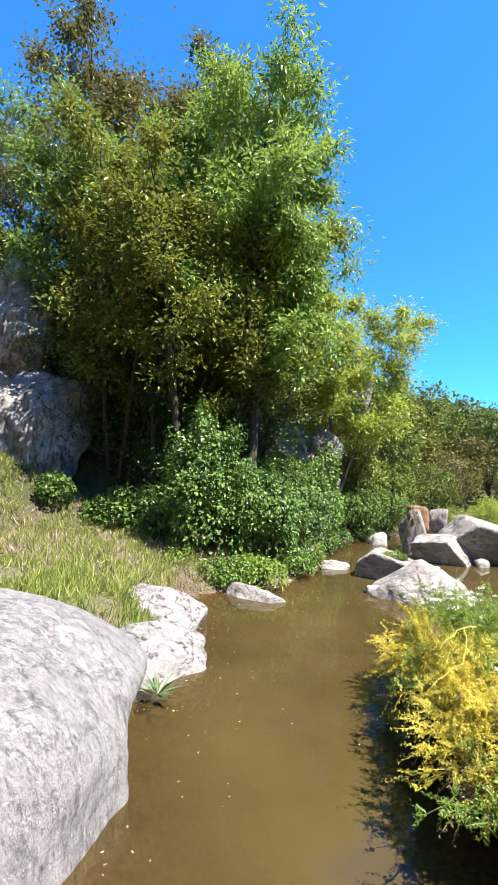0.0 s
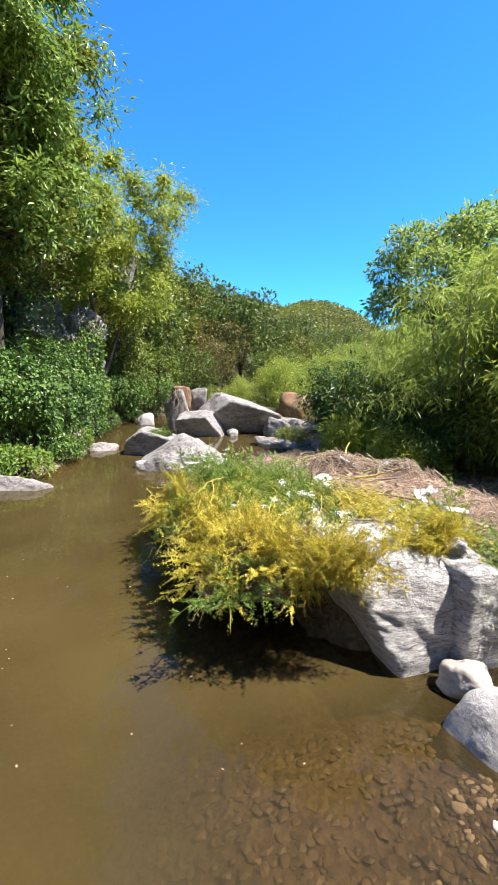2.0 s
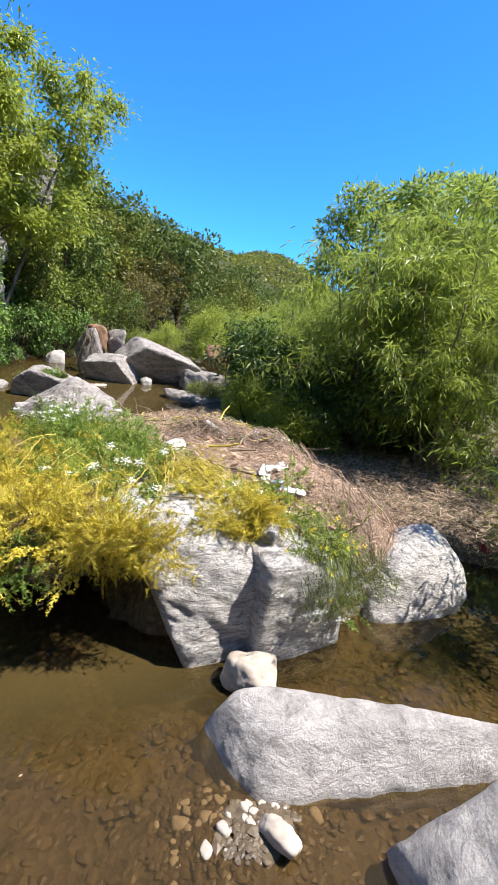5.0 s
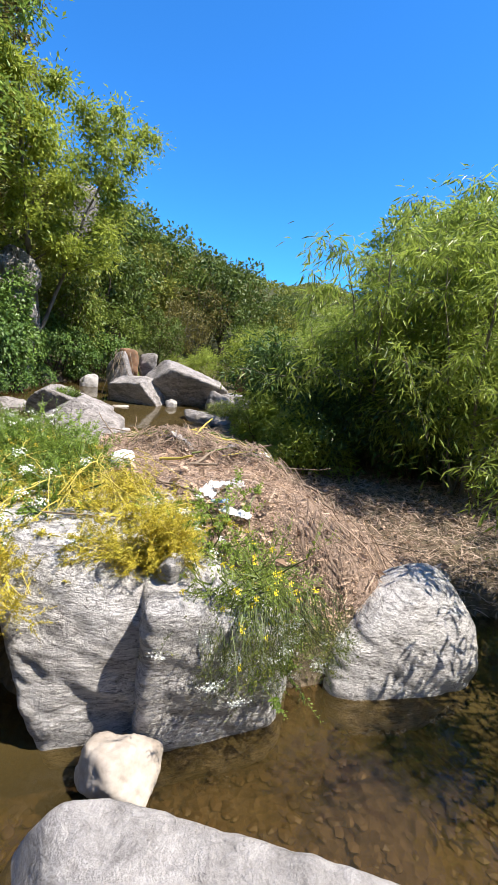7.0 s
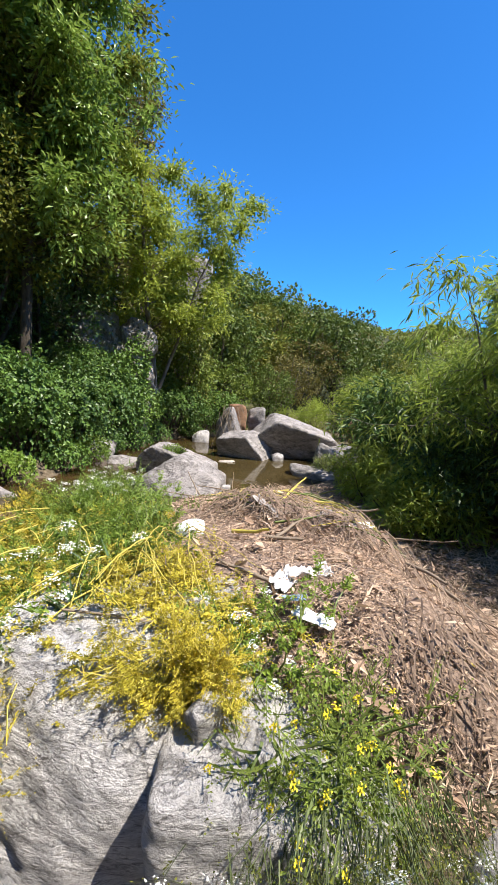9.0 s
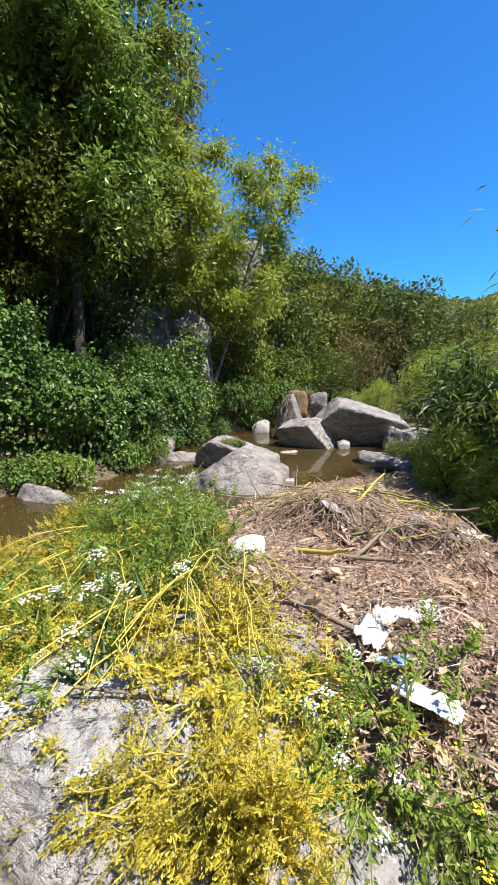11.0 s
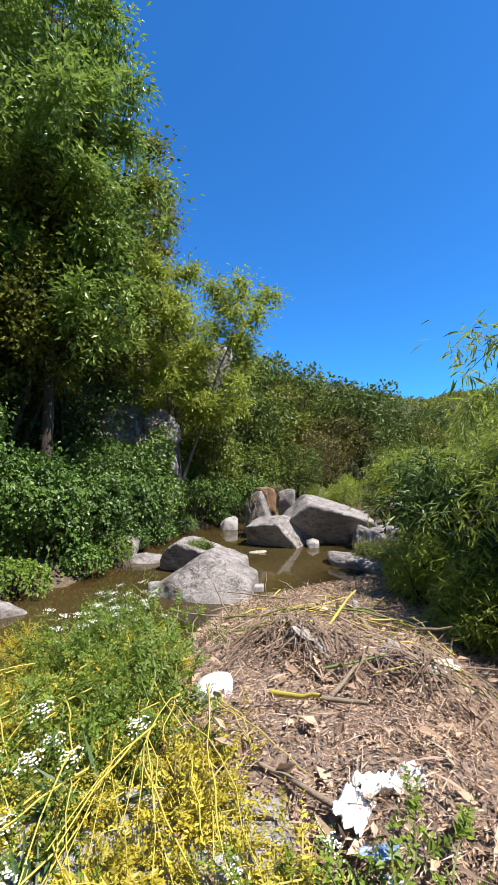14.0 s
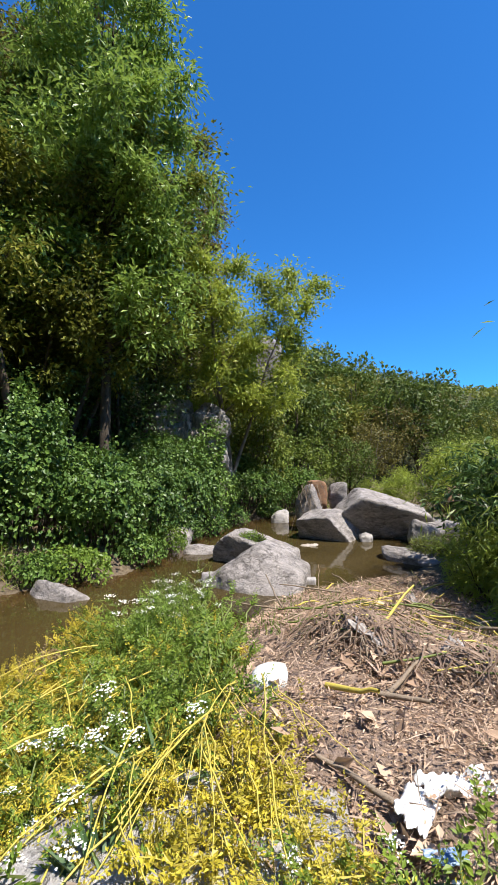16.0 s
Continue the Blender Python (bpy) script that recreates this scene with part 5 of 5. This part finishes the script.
boulder("foam_block", (2.84, 3.12, 0.74), (0.085, 0.075, 0.055), 505, FOAM, "broken white foam block among green herbs", (20, 0, 10), category="litter", sharp=8, sub=3)
crumpled("plastic_strip", on_land(3.36, 3.5, 0.08), 0.1, 506, PLASTIC_GREY, "grey torn plastic strip caught on sticks", (28, 0, 60), (0.45, 1.3, 0.6))
crumpled("plastic_strip", on_land(3.72, 3.4, 0.07), 0.09, 507, PLASTIC_GREY, "dirty plastic film draped over debris", (22, 0, -30), (0.5, 1.2, 0.6))
crumpled("plastic_strip", on_land(3.95, 5.0, 0.1), 0.13, 508, PLASTIC_GREY, "pale plastic rag hanging on a stalk", (40, 0, 20), (0.3, 1.2, 0.6))
crumpled("wrapper", on_land(3.95, 3.3, 0.08), 0.07, 509, PLASTIC_WHITE, "small white scrap of wrapper", (10, 0, 20), (1.2, 0.6, 0.6))
crumpled("wrapper", (2.98, 2.5, 0.68), 0.03, 510, PLASTIC_WHITE, "small white scrap of plastic", (10, 0, 50))
crumpled("plastic_bag", (5.0, 2.3, 0.2), 0.09, 511, PLASTIC_GREY, "bluish grey plastic bag below the willows", (20, 0, 0), (1.2, 0.7, 1))
crumpled("rag", (5.3, 1.9, 0.22), 0.06, 512, PLASTIC_RED, "red rag caught in dark debris", (20, 0, 30), (1.2, 0.7, 1))

boulder("rock", (3.0, 1.7, 0.64), (0.06, 0.05, 0.085), 520, ROCK_SLAB, "small pale stone lying on the slab's edge", (10, 0, 30))
rng = np.random.default_rng(31)
fork = [(branch_path(rng, (0, 0, 0), (1, -0.4, 0.02), 0.45, 6, 0.15), np.linspace(0.008, 0.004, 6)), (branch_path(rng, (0.22, -0.09, 0.0), (0.6, 0.5, 0.1), 0.2, 5, 0.2), np.linspace(0.005, 0.002, 5)), (branch_path(rng, (0.3, -0.12, 0.0), (0.7, -0.8, 0.1), 0.2, 5, 0.2), np.linspace(0.005, 0.002, 5))]
ob = tagged(new("twig", mesh_from("twig", *tube_arrays(fork, 5), BARK, True)), "forked dry twig lying on the boulder", "stick")
ob.location = (-1.75, 2.75, 1.1)
n = 240
fx, fy = rng.uniform(-0.9, 2.4, n), rng.uniform(1.2, 7.5, n)
side = rng.uniform(size=n) < 0.6
fx = np.where(side, np.interp(fy, LEFT_Y, LEFT_X) + np.abs(rng.normal(0.25, 0.3, n)), fx)
keep = land(fx, fy) < -0.02
fp = np.stack([fx, fy, np.full(n, 0.003)], -1)[keep]
flecks = new("floating_leaf", mesh_from("floating_leaf", *leaf_arrays(fp, rng.normal(0, 1, fp.shape) * (1, 1, 0), np.tile((0, 0, 1.0), (len(fp), 1)), rng.uniform(0.008, 0.03, len(fp)), 0.01, 0.02), STRAW))
tagged(flecks, "pale leaf flecks floating on the muddy water", "leaf", kind="stuff")

# ---- pebbles ----
shapes = [mesh_from("pebble", *lump((1, 0.72, 0.5), 600 + i, 8, 3, 0.07, 8), PEBBLE_WHITE, True) for i in range(5)]
shapes_b = [mesh_from("pebble", *lump((1, 0.7, 0.28), 620 + i, 10, 2, 0.07, 8), PEBBLE_BROWN, True) for i in range(6)]
rng = np.random.default_rng(21)
white = [(2.3, 0.88, 0.036), (2.39, 0.86, 0.032), (2.46, 0.9, 0.026), (2.43, 0.78, 0.03), (2.35, 0.75, 0.032), (2.8, 0.72, 0.036)]
while len(white) < 70:
    white.append((rng.normal(2.46, 0.14), rng.normal(0.84, 0.09), rng.uniform(0.01, 0.024)))
boulder("pebble", (2.615, 0.69, 0.03), (0.052, 0.09, 0.036), 640, PEBBLE_WHITE, "largest dry pinkish-white pebble on the gravel bar", (0, 0, 22), "pebble", sub=4, sharp=7, rough=0.05)
for x, y, s in white:
    ob = new("pebble", shapes[rng.integers(5)])
    ob.matrix_world = pose(x, y, float(land(x, y)) + s * 0.25, 0, 0, rng.uniform(0, 360)) @ Matrix.Diagonal((s, s, s, 1))
    tagged(ob, "dry white rounded pebble on wet gravel", "pebble", "dry white pebbles on the gravel bar")
for i in range(290):
    x, y = rng.uniform(1.2, 3.0), rng.uniform(0.25, 1.6)
    s = rng.uniform(0.014, 0.036)
    ob = new("pebble", shapes_b[rng.integers(6)])
    ob.matrix_world = pose(x, y, float(land(x, y)) + s * 0.02, rng.uniform(-15, 15), rng.uniform(-15, 15), rng.uniform(0, 360)) @ Matrix.Diagonal((s, s, s, 1))
    ob.parent = ground
grit = []
for i in range(5400):
    x, y = (rng.normal(2.52, 0.2), rng.normal(0.78, 0.1)) if i < 900 else (rng.uniform(0.9, 5.0), rng.uniform(-0.6, 1.9))
    s = rng.uniform(0.009, 0.02) if i < 900 else rng.uniform(0.012, 0.035)
    v, f = sphere(1)
    r = Matrix.Rotation(rng.uniform(0, 6.28), 3, "Z")
    grit.append(((v * (1, 0.75, 0.24) * (1 + 0.25 * np.sin(v[:, [1, 2, 0]] * 3 + i))) * s @ np.array(r) + (x, y, float(land(x, y)) + s * 0.05 + 0.004), f))
tagged(new("gravel", mesh_from("gravel", *joined(grit), PEBBLE_BROWN)), "brown gravel on the bed of the shallows", "gravel", kind="stuff")
